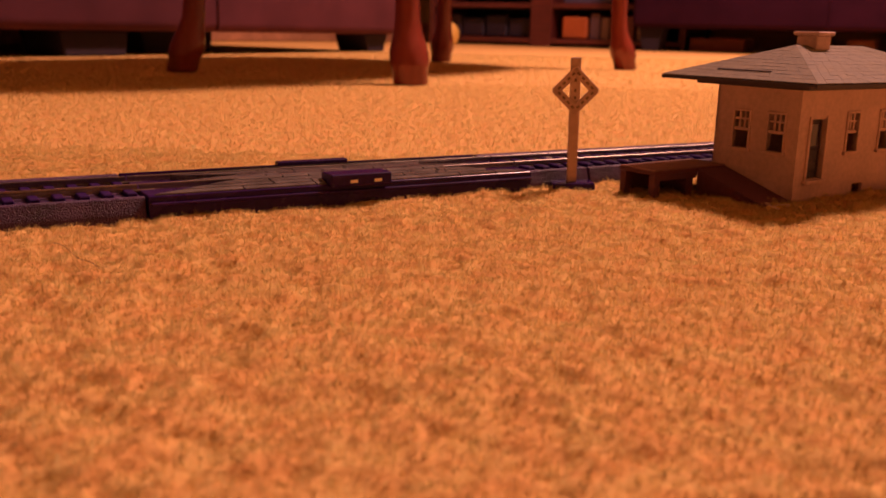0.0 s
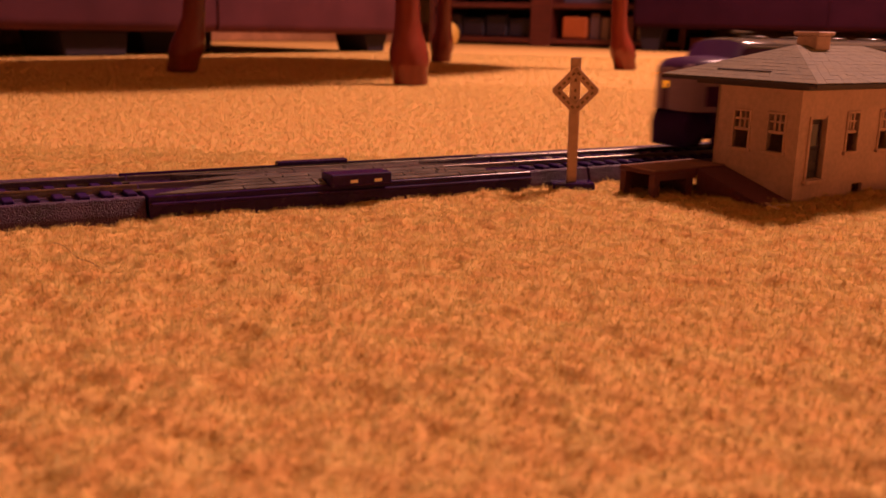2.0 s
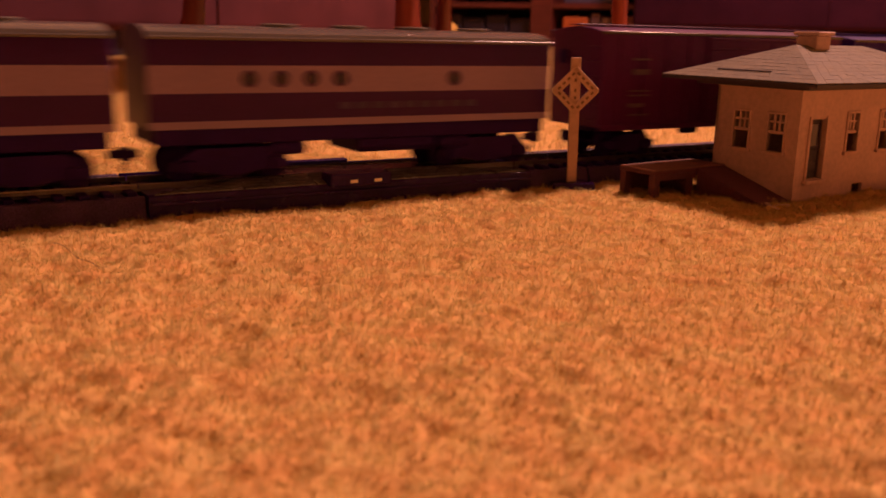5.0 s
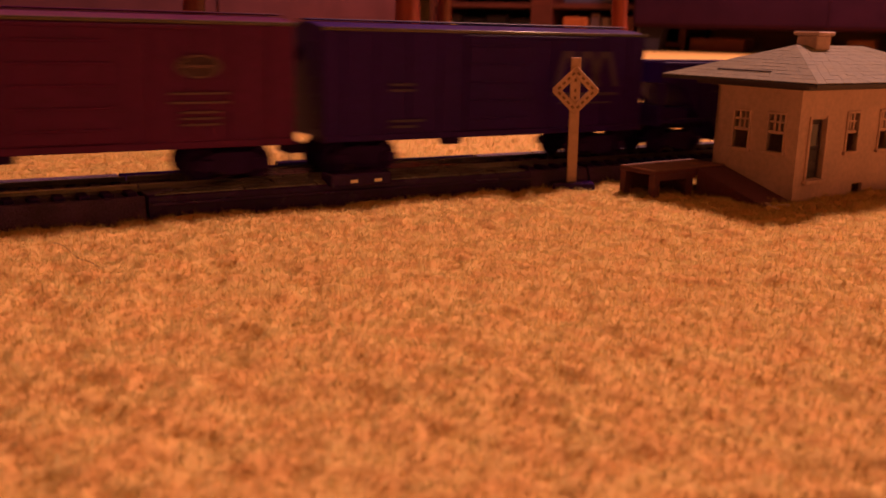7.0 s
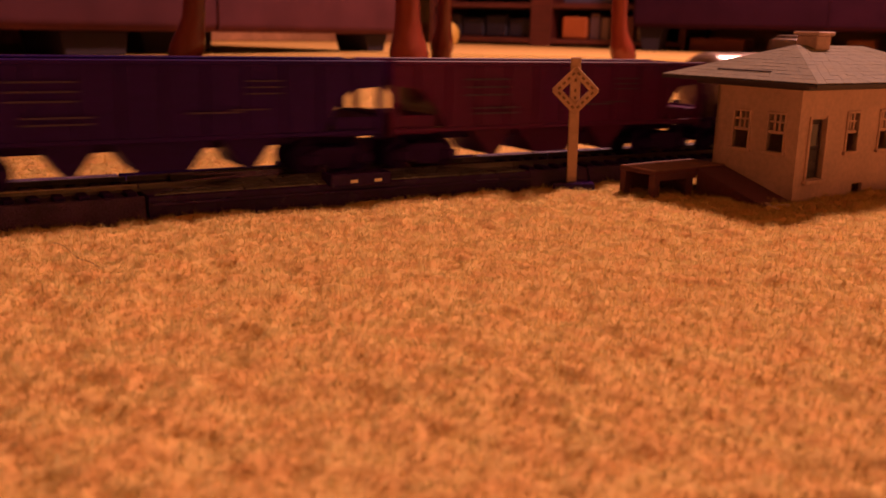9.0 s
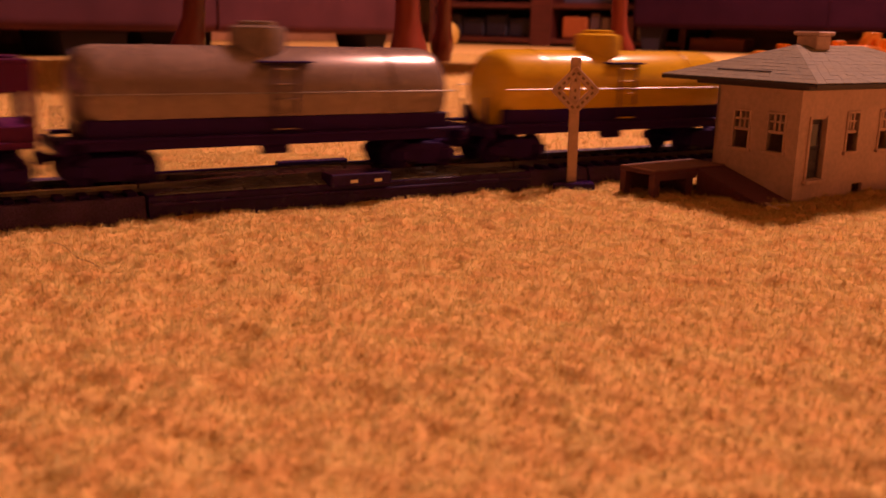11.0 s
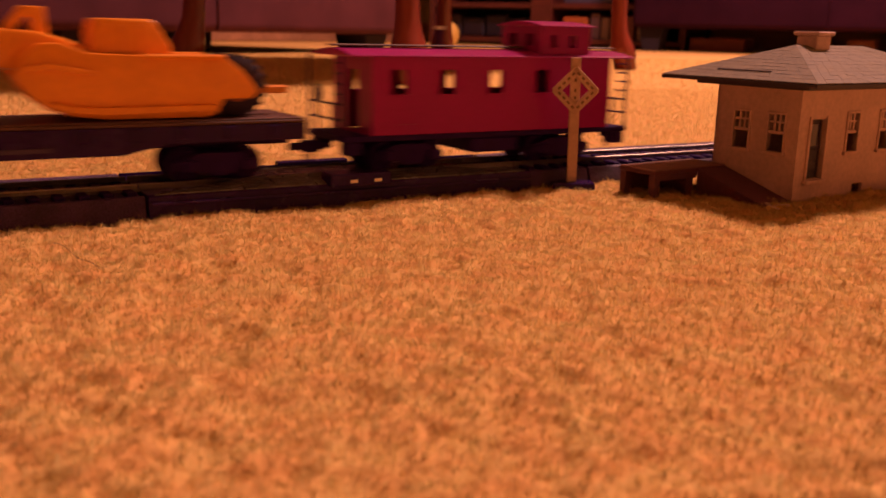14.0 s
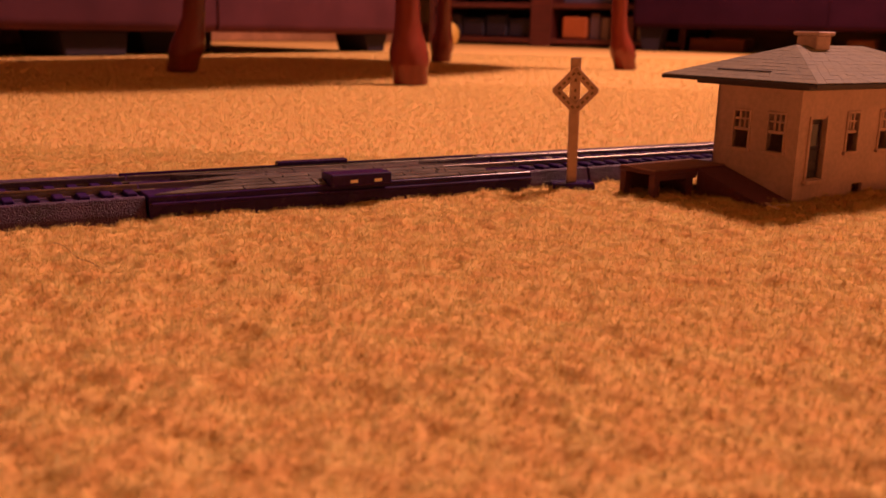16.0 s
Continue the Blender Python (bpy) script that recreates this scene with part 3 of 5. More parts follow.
def wall_panel(bm, w, h, th, holes):
    """A board in the x-z plane, 0..w by 0..h, thickness along +y, with rectangular holes (x0, x1, z0, z1)."""
    xs = sorted({0.0, w, *[v for q in holes for v in q[:2]]})
    zs = sorted({0.0, h, *[v for q in holes for v in q[2:]]})
    for x0, x1 in zip(xs, xs[1:]):
        for z0, z1 in zip(zs, zs[1:]):
            mx, mz = (x0 + x1) / 2, (z0 + z1) / 2
            if not any(q[0] < mx < q[1] and q[2] < mz < q[3] for q in holes):
                vs = [[bm.verts.new((x, y, z)) for x, z in ((x0, z0), (x1, z0), (x1, z1), (x0, z1))] for y in (0, th)]
                bm.faces.new(vs[0])
                bm.faces.new(vs[1][::-1])
    for x0, x1, z0, z1 in [(0, w, 0, h), *holes]:
        a = [(x0, z0), (x1, z0), (x1, z1), (x0, z1)]
        for p, q in zip(a, a[1:] + a[:1]):
            bm.faces.new([bm.verts.new(c) for c in ((p[0], 0, p[1]), (q[0], 0, q[1]), (q[0], th, q[1]), (p[0], th, p[1]))])
    bmesh.ops.remove_doubles(bm, verts=bm.verts, dist=1e-6)
    return bm


def add_window(house, at, x0, x1, z0, z1):
    """Sash window: barred upper half, open lower half with a blind of dark glazing, and a sill. Local x-z plane."""
    w = part("window", box(B(), x0 - 0.0009, x0, -0.0006, 0.0012, z0, z1, 0.0001), M_PALE, house, at=at)
    part("frame", box(B(), x1, x1 + 0.0009, -0.0006, 0.0012, z0, z1, 0.0001), M_PALE, w)
    part("frame", box(B(), x0 - 0.0009, x1 + 0.0009, -0.0006, 0.0012, z1, z1 + 0.0009, 0.0001), M_PALE, w)
    zm = z0 + (z1 - z0) * 0.47
    part("sash_rail", box(B(), x0, x1, 0.0002, 0.0012, zm, zm + 0.0012, 0.0001), M_PALE, w)
    for k in (1, 2):
        x = x0 + (x1 - x0) * k / 3
        part("bar", box(B(), x - 0.00045, x + 0.00045, 0.0002, 0.0012, zm + 0.0012, z1, 0.0001), M_PALE, w)
    z = zm + 0.0012 + (z1 - zm) * 0.45
    part("bar", box(B(), x0, x1, 0.0003, 0.0011, z - 0.0004, z + 0.0004, 0.0001), M_PALE, w)
    part("sill", box(B(), x0 - 0.0016, x1 + 0.0016, -0.0014, 0.0008, z0 - 0.0013, z0, 0.0002), M_PALE, w)
    return w


def build_house():
    h = thing("toy_station", "pale tan toy station house with grey hipped roof", "toy building", HOUSE)
    W, D, H = 0.084, 0.037, 0.0426
    th = 0.0014
    front = [(0.0068, 0.0162, 0.0085, 0.0303), (0.0303, 0.0373, 0.0175, 0.0318), (0.0524, 0.0594, 0.0175, 0.0318), (0.0700, 0.0770, 0.0175, 0.0318), (0.0380, 0.0450, 0.0002, 0.0046)]
    part("wall", wall_panel(B(), W, H, th, front), M_PALE, h)
    side_h = [(D - 0.0282, D - 0.0214, 0.0180, 0.0316), (D - 0.0128, D - 0.0060, 0.0180, 0.0316)]
    side = pose(0, D, 0, 0, 0, -90)
    part("wall", wall_panel(B(), D - th, H, th, side_h), M_PALE, h, at=side)
    part("wall", wall_panel(B(), W, H, th, [(0.02, 0.03, 0.015, 0.031), (0.05, 0.06, 0.015, 0.031)]), M_PALE, h, at=pose(W, D, 0, 0, 0, 180))
    part("wall", wall_panel(B(), D - 2 * th, H, th, []), M_PALE, h, at=pose(W, th, 0, 0, 0, 90))
    part("floor_plate", box(B(), th, W - th, th, D - th, 0.0, 0.0012), M_BROWN, h)
    for q in front[1:4]:
        add_window(h, pose(0, 0, 0), *q)
    for q in side_h:
        add_window(h, side, *q)
    # front door with casing and step
    x0, x1, z0, z1 = front[0]
    d = part("door", box(B(), x0 + 0.0003, x1 - 0.0003, 0.0016, 0.0024, z0, z1 - 0.0002, 0.0001), M_EDGE, h, "dark recessed door")
    for z in (0.011, 0.0155):
        part("door_panel", box(B(), x0 + 0.0015, x1 - 0.0015, 0.0012, 0.0017, z, z + 0.0035, 0.0002), M_EDGE, d)
    part("door_glass", box(B(), x0 + 0.0015, x1 - 0.0015, 0.0012, 0.0017, 0.020, 0.0285, 0.0002), M_GLASS, d, "dark door pane")
    part("casing", box(B(), x0 - 0.0011, x0, -0.0007, 0.0006, z0 - 0.001, z1 + 0.001, 0.0001), M_PALE, h)
    part("casing", box(B(), x1, x1 + 0.0011, -0.0007, 0.0006, z0 - 0.001, z1 + 0.001, 0.0001), M_PALE, h)
    part("door_sill", box(B(), x0 - 0.0018, x1 + 0.0018, -0.002, 0.0006, z0 - 0.0018, z0 - 0.0004, 0.0002), M_PALE, h)
    # hipped roof on a thin board
    o = 0.0155
    ez, rz = 0.0442, 0.0563
    ax0, ax1, ay0, ay1 = -o, W + o, -o, D + o
    r0, r1, ry = 0.0195, W - 0.0195, D / 2
    part("soffit", box(B(), -0.006, W + 0.006, -0.006, D + 0.006, 0.0412, 0.0427, 0.0002), M_EDGE, h, "dark board below the eaves")
    bm = B()
    lo = [bm.verts.new(c) for c in ((ax0, ay0, ez - 0.0014), (ax1, ay0, ez - 0.0014), (ax1, ay1, ez - 0.0014), (ax0, ay1, ez - 0.0014))]
    hi = [bm.verts.new(c) for c in ((ax0, ay0, ez - 0.0003), (ax1, ay0, ez - 0.0003), (ax1, ay1, ez - 0.0003), (ax0, ay1, ez - 0.0003))]
    e0, e1 = bm.verts.new((r0, ry, rz - 0.0006)), bm.verts.new((r1, ry, rz - 0.0006))
    bm.faces.new(lo[::-1])
    for i in range(4):
        bm.faces.new((lo[i], lo[(i + 1) % 4], hi[(i + 1) % 4], hi[i]))
    bm.faces.new((hi[0], hi[1], e1, e0))
    bm.faces.new((hi[1], hi[2], e1))
    bm.faces.new((hi[2], hi[3], e0, e1))
    bm.faces.new((hi[3], hi[0], e0))
    roof = part("roof", bm, M_EDGE, h, "dark-edged roof board")
    # shingle courses on the two slopes that show and on the others
    rnd = random.Random(8)

    def course(p00, p01, p10, p11, rows, cols):
        for i in range(rows):
            u0, u1 = i / rows, (i + 1) / rows
            a0, b0 = p00.lerp(p10, u0), p01.lerp(p11, u0)
            a1, b1 = p00.lerp(p10, min(1, u1 + 0.02)), p01.lerp(p11, min(1, u1 + 0.02))
            n = (b0 - a0).cross(p10 - p00).normalized()
            if n.z < 0:
                n = -n
            m = max(1, round(cols * (b0 - a0).length / (p01 - p00).length))
            for j in range(m):
                lo_, hi_ = j / m, (j + 1) / m
                g = 0.00005 / max(1e-4, (b0 - a0).length)
                bm = B()
                q = [a0.lerp(b0, lo_ + g), a0.lerp(b0, hi_ - g), a1.lerp(b1, hi_ - g), a1.lerp(b1, lo_ + g)]
                if (q[2] - q[3]).length < 1e-5:
                    q = q[:3]
                lift = 0.00020 + rnd.uniform(-0.00004, 0.00006)
                bot = [bm.verts.new(v) for v in q]
                top = [bm.verts.new(v + n * (lift if k < 2 else 0.00015)) for k, v in enumerate(q)]
                bm.faces.new(top)
                for k in range(len(q)):
                    bm.faces.new((bot[k], bot[(k + 1) % len(q)], top[(k + 1) % len(q)], top[k]))
                part("shingle", bm, M_ROOF, roof)

    V = Vector
    c00, c10, c11, c01 = V((ax0, ay0, ez)), V((ax1, ay0, ez)), V((ax1, ay1, ez)), V((ax0, ay1, ez))
    k0, k1 = V((r0, ry, rz)), V((r1, ry, rz))
    course(c00, c10, k0, k1, 11, 22)
    course(c01, c00, k0 + V((0, 0.0002, 0)), k0 - V((0, 0.0002, 0)), 11, 14)
    course(c11, c01, k1, k0, 6, 8)
    course(c10, c11, k1 - V((0, 0.0002, 0)), k1 + V((0, 0.0002, 0)), 6, 5)
    # a long slit in the end slope
    a, b = V((-0.0080, 0.0317, 0.0467)), V((-0.0080, 0.0082, 0.0467))
    n = (c00 - c01).cross(k0 - c01).normalized()
    n = n if n.z > 0 else -n
    rod(bm := B(), a + n * 0.0004, b + n * 0.0004, 0.00035, 6)
    part("slit", bm, M_EDGE, roof, "narrow dark slit")
    # chimney with a flared cap
    ch = part("chimney", box(B(), 0.0262, 0.0352, ry - 0.0045, ry + 0.0045, 0.0520, 0.0600, 0.0003), M_PALE, h, "tan block chimney")
    part("cap", box(B(), 0.0251, 0.0363, ry - 0.0056, ry + 0.0056, 0.0600, 0.0616, 0.0004), M_PALE, ch)
    return h


def build_platform():
    """Low deck beside the station with a ramp down along the side wall."""
    p = thing("loading_platform", "low brown loading platform with a side ramp", "toy platform", HOUSE)
    part("deck", box(B(), -0.0405, -0.0004, 0.0300, 0.0475, 0.0088, 0.0102, 0.0002), M_BROWN, p)
    for i in range(5):
        y = 0.0302 + i * 0.00348
        part("plank", box(B(), -0.0403, -0.0006, y, y + 0.0032, 0.0103, 0.0108, 0.0001), M_TOPDECK, p)
    for x, y in ((-0.039, 0.0312), (-0.039, 0.0455), (-0.0215, 0.0312), (-0.004, 0.0455)):
        part("leg", box(B(), x - 0.0016, x + 0.0016, y - 0.0014, y + 0.0014, -0.003, 0.0087, 0.0002), M_BROWN, p)
    # board added behind the legs to keep the space below the deck dark
    part("shade_board", box(B(), -0.0370, -0.0060, 0.0462, 0.0474, -0.003, 0.0087, 0.0001), M_BROWN, p)
    part("cross_board", box(B(), -0.0190, -0.0174, 0.0313, 0.0461, -0.003, 0.0087, 0.0001), M_BROWN, p)
    part("side_beam", box(B(), -0.0403, -0.0174, 0.0300, 0.0312, 0.0066, 0.0087, 0.0001), M_BROWN, p)
    part("ramp", slab(B(), [(0.0298, -0.002), (0.0298, 0.0100), (-0.0015, 0.0004), (-0.0015, -0.002)], 0, -0.0172, -0.0004, 0.0002), M_BROWN, p)


def build_sign():
    """Diamond crossing sign on a flat foot."""
    s = thing("crossing_sign", "pale wooden diamond crossing sign on black foot", "toy sign", pose(0.0488, 0.3585, -0.001, 0, -0.9, 2))
    part("foot", box(B(), -0.0078, 0.0084, -0.0045, 0.0045, -0.003, 0.0030, 0.0003), M_BLACK, s, "flat black plastic foot")
    part("post", box(B(), -0.0019, 0.0019, -0.0008, 0.0008, 0.0028, 0.0500, 0.0003), M_POST, s)
    zc, r, w = 0.0378, 0.0088, 0.00155
    for i in range(4):
        a = radians(45 + 90 * i)
        mid = Vector((math.cos(a), 0, math.sin(a))) * (r - 0.0016) / math.sqrt(2)
        m = Matrix.Translation((mid.x, -0.00135, zc + mid.z)) @ Matrix.Rotation(-(a + math.pi / 2), 4, "Y")
        bd = part("board", box(B(), -0.0060, 0.0060, -0.0005, 0.0005, -w, w, 0.0002), M_POST, s, at=m)
        # worn unreadable print as plain bars
        for k in range(4):
            x = -0.0042 + k * 0.0024
            part("print_bar", box(B(), x, x + 0.0013, -0.00056, -0.00045, -w * 0.25, w * 0.3), M_INK, bd)
    for z in (0.0345, 0.0372, 0.041, 0.0435):
        part("print_bar", box(B(), -0.0004, 0.0004, -0.00092, -0.00075, z, z + 0.0012), M_INK, s)


build_house()
build_platform()
build_sign()

# ---- train ----
ALONG = {"time": [0, 4, 5, 7, 8.5, 10, 11.5, 12.5, 13.5, 14, 15, 16.1], "speed": [0.133, 0.133, 0.134, 0.138, 0.139, 0.134, 0.131, 0.126, 0.123, 0.125, 0.124, 0.116]}


def lead(t):
    """How far along the track the front engine's number board is, at t seconds."""
    n = 400
    ts = np.linspace(0, t, n + 1)
    v = np.interp(ts, ALONG["time"], ALONG["speed"])
    uneven = np.interp(t, [0, 2.5, 3.0, 3.5, 4.0, 5.2, 6.3, 6.5, 7.0, 7.5, 8.0, 8.5, 9.0, 10.5, 11.5, 12.0, 12.5, 13.0, 13.5, 14.0, 14.5, 15.0, 15.5, 16.1], [0, 0, 0.6, -1.2, 2.2, 0, -3.5, -2.2, 0.9, 1.0, 1.0, 2.5, 0.5, 4.0, 8.0, 7.0, 5.0, -0.7, -5.5, -3.5, -3.6, -5.6, -7.8, -8.5])
    return 0.5336 - float(((v[1:] + v[:-1]) / 2).sum() * t / n) + 0.001 * float(uneven)


MOVERS, ROLLERS = [], []


def car(name, label, category, offset):
    ob = thing(name, label, category)
    MOVERS.append((ob, offset))
    return ob


def wheel_bm():
    bm = B()
    for s in (-1, 1):
        lathe(bm, (0, s * 0.0070, 0), (0, s, 0), [(0, 0.0060), (0.0006, 0.0060), (0.0008, 0.0052), (0.0022, 0.0050), (0.0024, 0.0044), (0.0019, 0.0035), (0.0019, 0.0012), (0.0030, 0.0008)], 18)
    return rod(bm, (0, -0.0072, 0), (0, 0.0072, 0), 0.0009, 8)


WHEELS = mesh_of("wheelset", wheel_bm(), M_BLACK2, True)


def truck(parent, x, base=0.0195, wheels=2, side=0.0112, rough_h=0.0092):
    """Cast truck: two side frames with arch bars and journal boxes, a bolster, and its wheelsets."""
    bm = B()
    L = base / 2 + 0.0042
    for s in (-1, 1):
        y0, y1 = sorted((s * side, s * (side + 0.0016)))
        slab(bm, [(-L, 0.0064), (-base / 2 + 0.003, rough_h), (base / 2 - 0.003, rough_h), (L, 0.0064), (L, 0.0038), (base / 2 - 0.003, 0.0036), (0.003, 0.0018), (-0.003, 0.0018), (-base / 2 + 0.003, 0.0036), (-L, 0.0038)], 1, y0, y1, 0.0002)
        for k in range(wheels):
            wx = -base / 2 + base * k / (wheels - 1)
            box(bm, wx - 0.0019, wx + 0.0019, *sorted((s * (side + 0.0012), s * (side + 0.0034))), 0.0034, 0.0070, 0.0003)
        for k in (-1, 0, 1):
            rod(bm, (k * 0.0016, s * (side + 0.0012), 0.0030), (k * 0.0016, s * (side + 0.0012), 0.0072), 0.0006, 6)
    box(bm, -0.0035, 0.0035, -side, side, 0.0066, 0.0096, 0.0003)
    rod(bm, (0, 0, 0.0094), (0, 0, 0.0126), 0.003, 10)
    t = part("truck", bm, M_BLACK2, parent, at=pose(x, 0, 0))
    for k in range(wheels):
        ROLLERS.append(share("wheelset", WHEELS, t, pose(-base / 2 + base * k / (wheels - 1), 0, 0.0050)))
    return t


def coupler(parent, x, s, z=0.0082, ln=0.0075):
    bm = box(B(), min(x, x + s * ln), max(x, x + s * ln), -0.0013, 0.0013, z - 0.001, z + 0.0014, 0.0003)
    box(bm, *sorted((x + s * ln, x + s * (ln - 0.0028))), -0.0026, 0.0022, z - 0.0018, z + 0.0022, 0.0004)
    rod(bm, (x + s * (ln - 0.001), 0.0016, z - 0.0018), (x + s * (ln - 0.001), 0.0016, z - 0.0055), 0.0004, 6)
    part("coupler", bm, M_BLACK2, parent)


def bars(parent, y, cols, material, tilt=0.0):
    """Plain bars for print: cols of (x, z, width, height)."""
    for x, z, w, hgt in cols:
        part("print_bar", box(B(), x, x + w, y - 0.00012, y + 0.00012, z, z + hgt), material, parent)


def shell_loft(stations, bands):
    """Engine body: stations of (x, half width, eave height, roof height, floor); bands: (height, material below it)."""
    bm = B()
    rings = []
    for x, w, ze, zr, zb in stations:
        zs = [zb] + [max(zb, min(b, ze - 0.0004)) for b in bands] + [ze]
        prof = [(-w, z) for z in zs]
        for k in range(1, 8):
            a = k * math.pi / 8
            prof.append((-w * math.cos(a), ze + (zr - ze) * math.sin(a) ** 0.8))
        prof += [(w, z) for z in reversed(zs)]
        rings.append([bm.verts.new((x, y, z)) for y, z in prof])
    return bm, rings


def build_engine(name, label, offset, nose, length_from, length_to):
    e = car(name, label, "toy locomotive", offset)
    W, ZE, ZR, ZB = 0.0160, 0.0448, 0.0490, 0.0172
    bands = [0.0196, 0.0282, 0.0368]
    a, b = length_from, length_to
    st = []
    if nose:
        st += [(-0.0155, 0.0018, 0.0265, 0.0280, 0.0182), (-0.0149, 0.0052, 0.0298, 0.0322, 0.0177), (-0.0130, 0.0084, 0.0333, 0.0360, 0.0174), (-0.0095, 0.0116, 0.0356, 0.0386, 0.0172), (-0.0050, 0.0142, 0.0368, 0.0402, 0.0172),
               (0.0010, 0.0155, 0.0372, 0.0406, 0.0172), (0.0085, 0.0160, 0.0376, 0.0408, 0.0172), (0.0100, 0.0160, 0.0380, 0.0414, 0.0172), (0.0150, 0.0160, 0.0440, 0.0480, 0.0172)]
        x0 = 0.0175
    else:
        x0 = a
    st += [(x0, W, ZE, ZR, ZB), (x0 + 0.02, W, ZE, ZR, ZB), ((x0 + b) / 2, W, ZE, ZR, ZB), (b - 0.001, W, ZE, ZR, ZB), (b, W - 0.0008, ZE - 0.0006, ZR - 0.0008, ZB)]
    bm, rings = shell_loft(st, bands)
    n = len(rings[0])
    for i, (u, v) in enumerate(zip(rings, rings[1:])):
        xm = (st[i][0] + st[i + 1][0]) / 2
        for k in range(n):
            f = bm.faces.new((u[k], u[(k + 1) % n], v[(k + 1) % n], v[k]))
            z = f.calc_center_median().z
            if k == n - 1:
                mi = 0
            elif z > 0.0448 or (nose and xm < 0.0085 and z > 0.0372):
                mi = 2 if xm > 0.016 or not nose else 0
            elif z < 0.0196 or 0.0282 < z < 0.0368:
                mi = 1
            elif nose and xm < -0.004 and z < 0.0368:
                mi = 1
            else:
                mi = 0
            f.material_index = mi
    bm.faces.new(rings[0][::-1])
    bm.faces.new(rings[-1])
    bmesh.ops.remove_doubles(bm, verts=bm.verts, dist=1e-6)
    part("body_shell", bm, [M_LDARK, M_LLIGHT, M_LROOF], e, "dark grey shell with two pale grey stripes", True)
    # half-round strips added along the eaves to give the roof edge a bright line
    for s in (-1, 1):
        rod(bm := B(), (x0, s * (W + 0.0001), ZE + 0.0003), (b - 0.0006, s * (W + 0.0001), ZE + 0.0003), 0.0006, 10)
        part("highlight_strip", bm, M_LROOF, e, "glossy grey strip added for the roof-edge highlight", True)
    # portholes with raised rims
    for x in ((0.0580, 0.0686, 0.0792, 0.0897) if nose else (a + 0.032, a + 0.0425, a + 0.053, a + 0.0635, a + 0.108)):
        for s in (-1, 1):
            ph = part("porthole", lathe(B(), (x, s * 0.0157, 0.0326), (0, s, 0), [(0, 0.0027), (0.0006, 0.0027), (0.0008, 0.0024), (0.0006, 0.0020)], 16), M_LDARK, e, smooth=True)
            part("pane", lathe(B(), (x, s * 0.0158, 0.0326), (0, s, 0), [(0, 0.0019), (0.0006, 0.0019)], 16), M_GLASS, ph, "dark round pane")
    if nose:
        # windscreen panes, side windows, nose lamp and lit number boards
        for s in (-1, 1):
            wd = part("windscreen", slab(B(), [(s * 0.0012, 0.0), (s * 0.0118, 0.0004), (s * 0.0108, 0.0050), (s * 0.0012, 0.0056)], 0, -0.0002, 0.0002), M_GLASS, e, "dark windscreen pane", at=pose(0.0117, 0, 0.0419, 0, 37, 0))
            part("side_window", box(B(), 0.0215, 0.0300, *sorted((s * 0.0158, s * 0.01625)), 0.0380, 0.0432, 0.0002), M_GLASS, e, "dark cab side window")
            part("number_board", box(B(), -0.0042, 0.0042, -0.0004, 0.0006, -0.0008, 0.0008, 0.0002), M_BOARD, e, "glowing amber number board", at=pose(-0.0026, s * 0.01545, 0.0325, 0, 0, s * 6))
        part("headlight", lathe(B(), (-0.0139, 0, 0.0285), (-1, 0, 0.1), [(0, 0.0017), (0.0014, 0.0017), (0.0018, 0.0013), (0.0015, 0.0008)], 16), M_BOARD, e, "glowing amber nose headlight", True)
        hb = part("horn", rod(B(), (0.0185, -0.004, 0.0515), (0.0310, -0.004, 0.0515), 0.0008, 10, 0.0004), M_LROOF, e)
        part("horn_foot", box(B(), 0.0240, 0.0255, -0.0046, -0.0034, 0.0475, 0.0514), M_LROOF, hb)
        part("pilot", slab(B(), [(-0.0110, 0.0172), (-0.0128, 0.0120), (-0.0120, 0.0016), (-0.0090, 0.0016), (0.0060, 0.0100), (0.0060, 0.0172)], 1, -0.0108, 0.0108, 0.0012), M_BLACK2, e, "black pilot plough")
        front = -0.0155
    else:
        front = a
    # underframe, fuel tank, steps, vents
    part("underframe", box(B(), (0.002 if nose else a + 0.002), b - 0.002, -0.0146, 0.0146, 0.0120, 0.0173, 0.0004), M_BLACK2, e)
    mid = (front + b) / 2 + (0.004 if nose else 0)
    part("fuel_tank", slab(B(), [(-0.0140, 0.0120), (-0.0150, 0.0092), (-0.0120, 0.0070), (0.0120, 0.0070), (0.0150, 0.0092), (0.0140, 0.0120)], 0, mid - 0.004, mid + 0.026, 0.0006), M_BLACK2, e)
    for x in (mid - 0.030, mid + 0.034):
        rod(bm := B(), (x - 0.006, -0.0125, 0.0098), (x + 0.006, -0.0125, 0.0098), 0.0022, 12)
        part("air_tank", bm, M_BLACK2, e, smooth=True)
    for k in range(4):
        x = a + (b - a) * (0.32 + 0.17 * k)
        part("roof_fan", lathe(B(), (x, 0, 0.0484), (0, 0, 1), [(0, 0.0062), (0.0012, 0.0062), (0.0016, 0.0054), (0.0010, 0.0048), (0.0012, 0.0010)], 20), M_LROOF, e, smooth=True)
    part("rear_door", box(B(), b - 0.0002, b + 0.0006, -0.0035, 0.0035, 0.0180, 0.0400, 0.0003), M_LDARK, e)
    tr = (0.0275, 0.1220) if nose else (a + 0.0265, b - 0.0265)
    for x in tr:
        truck(e, x, 0.0300, 2, 0.0120, 0.0108)
    coupler(e, b, 1, ln=0.006)
    if not nose:
        coupler(e, a, -1, ln=0.005)
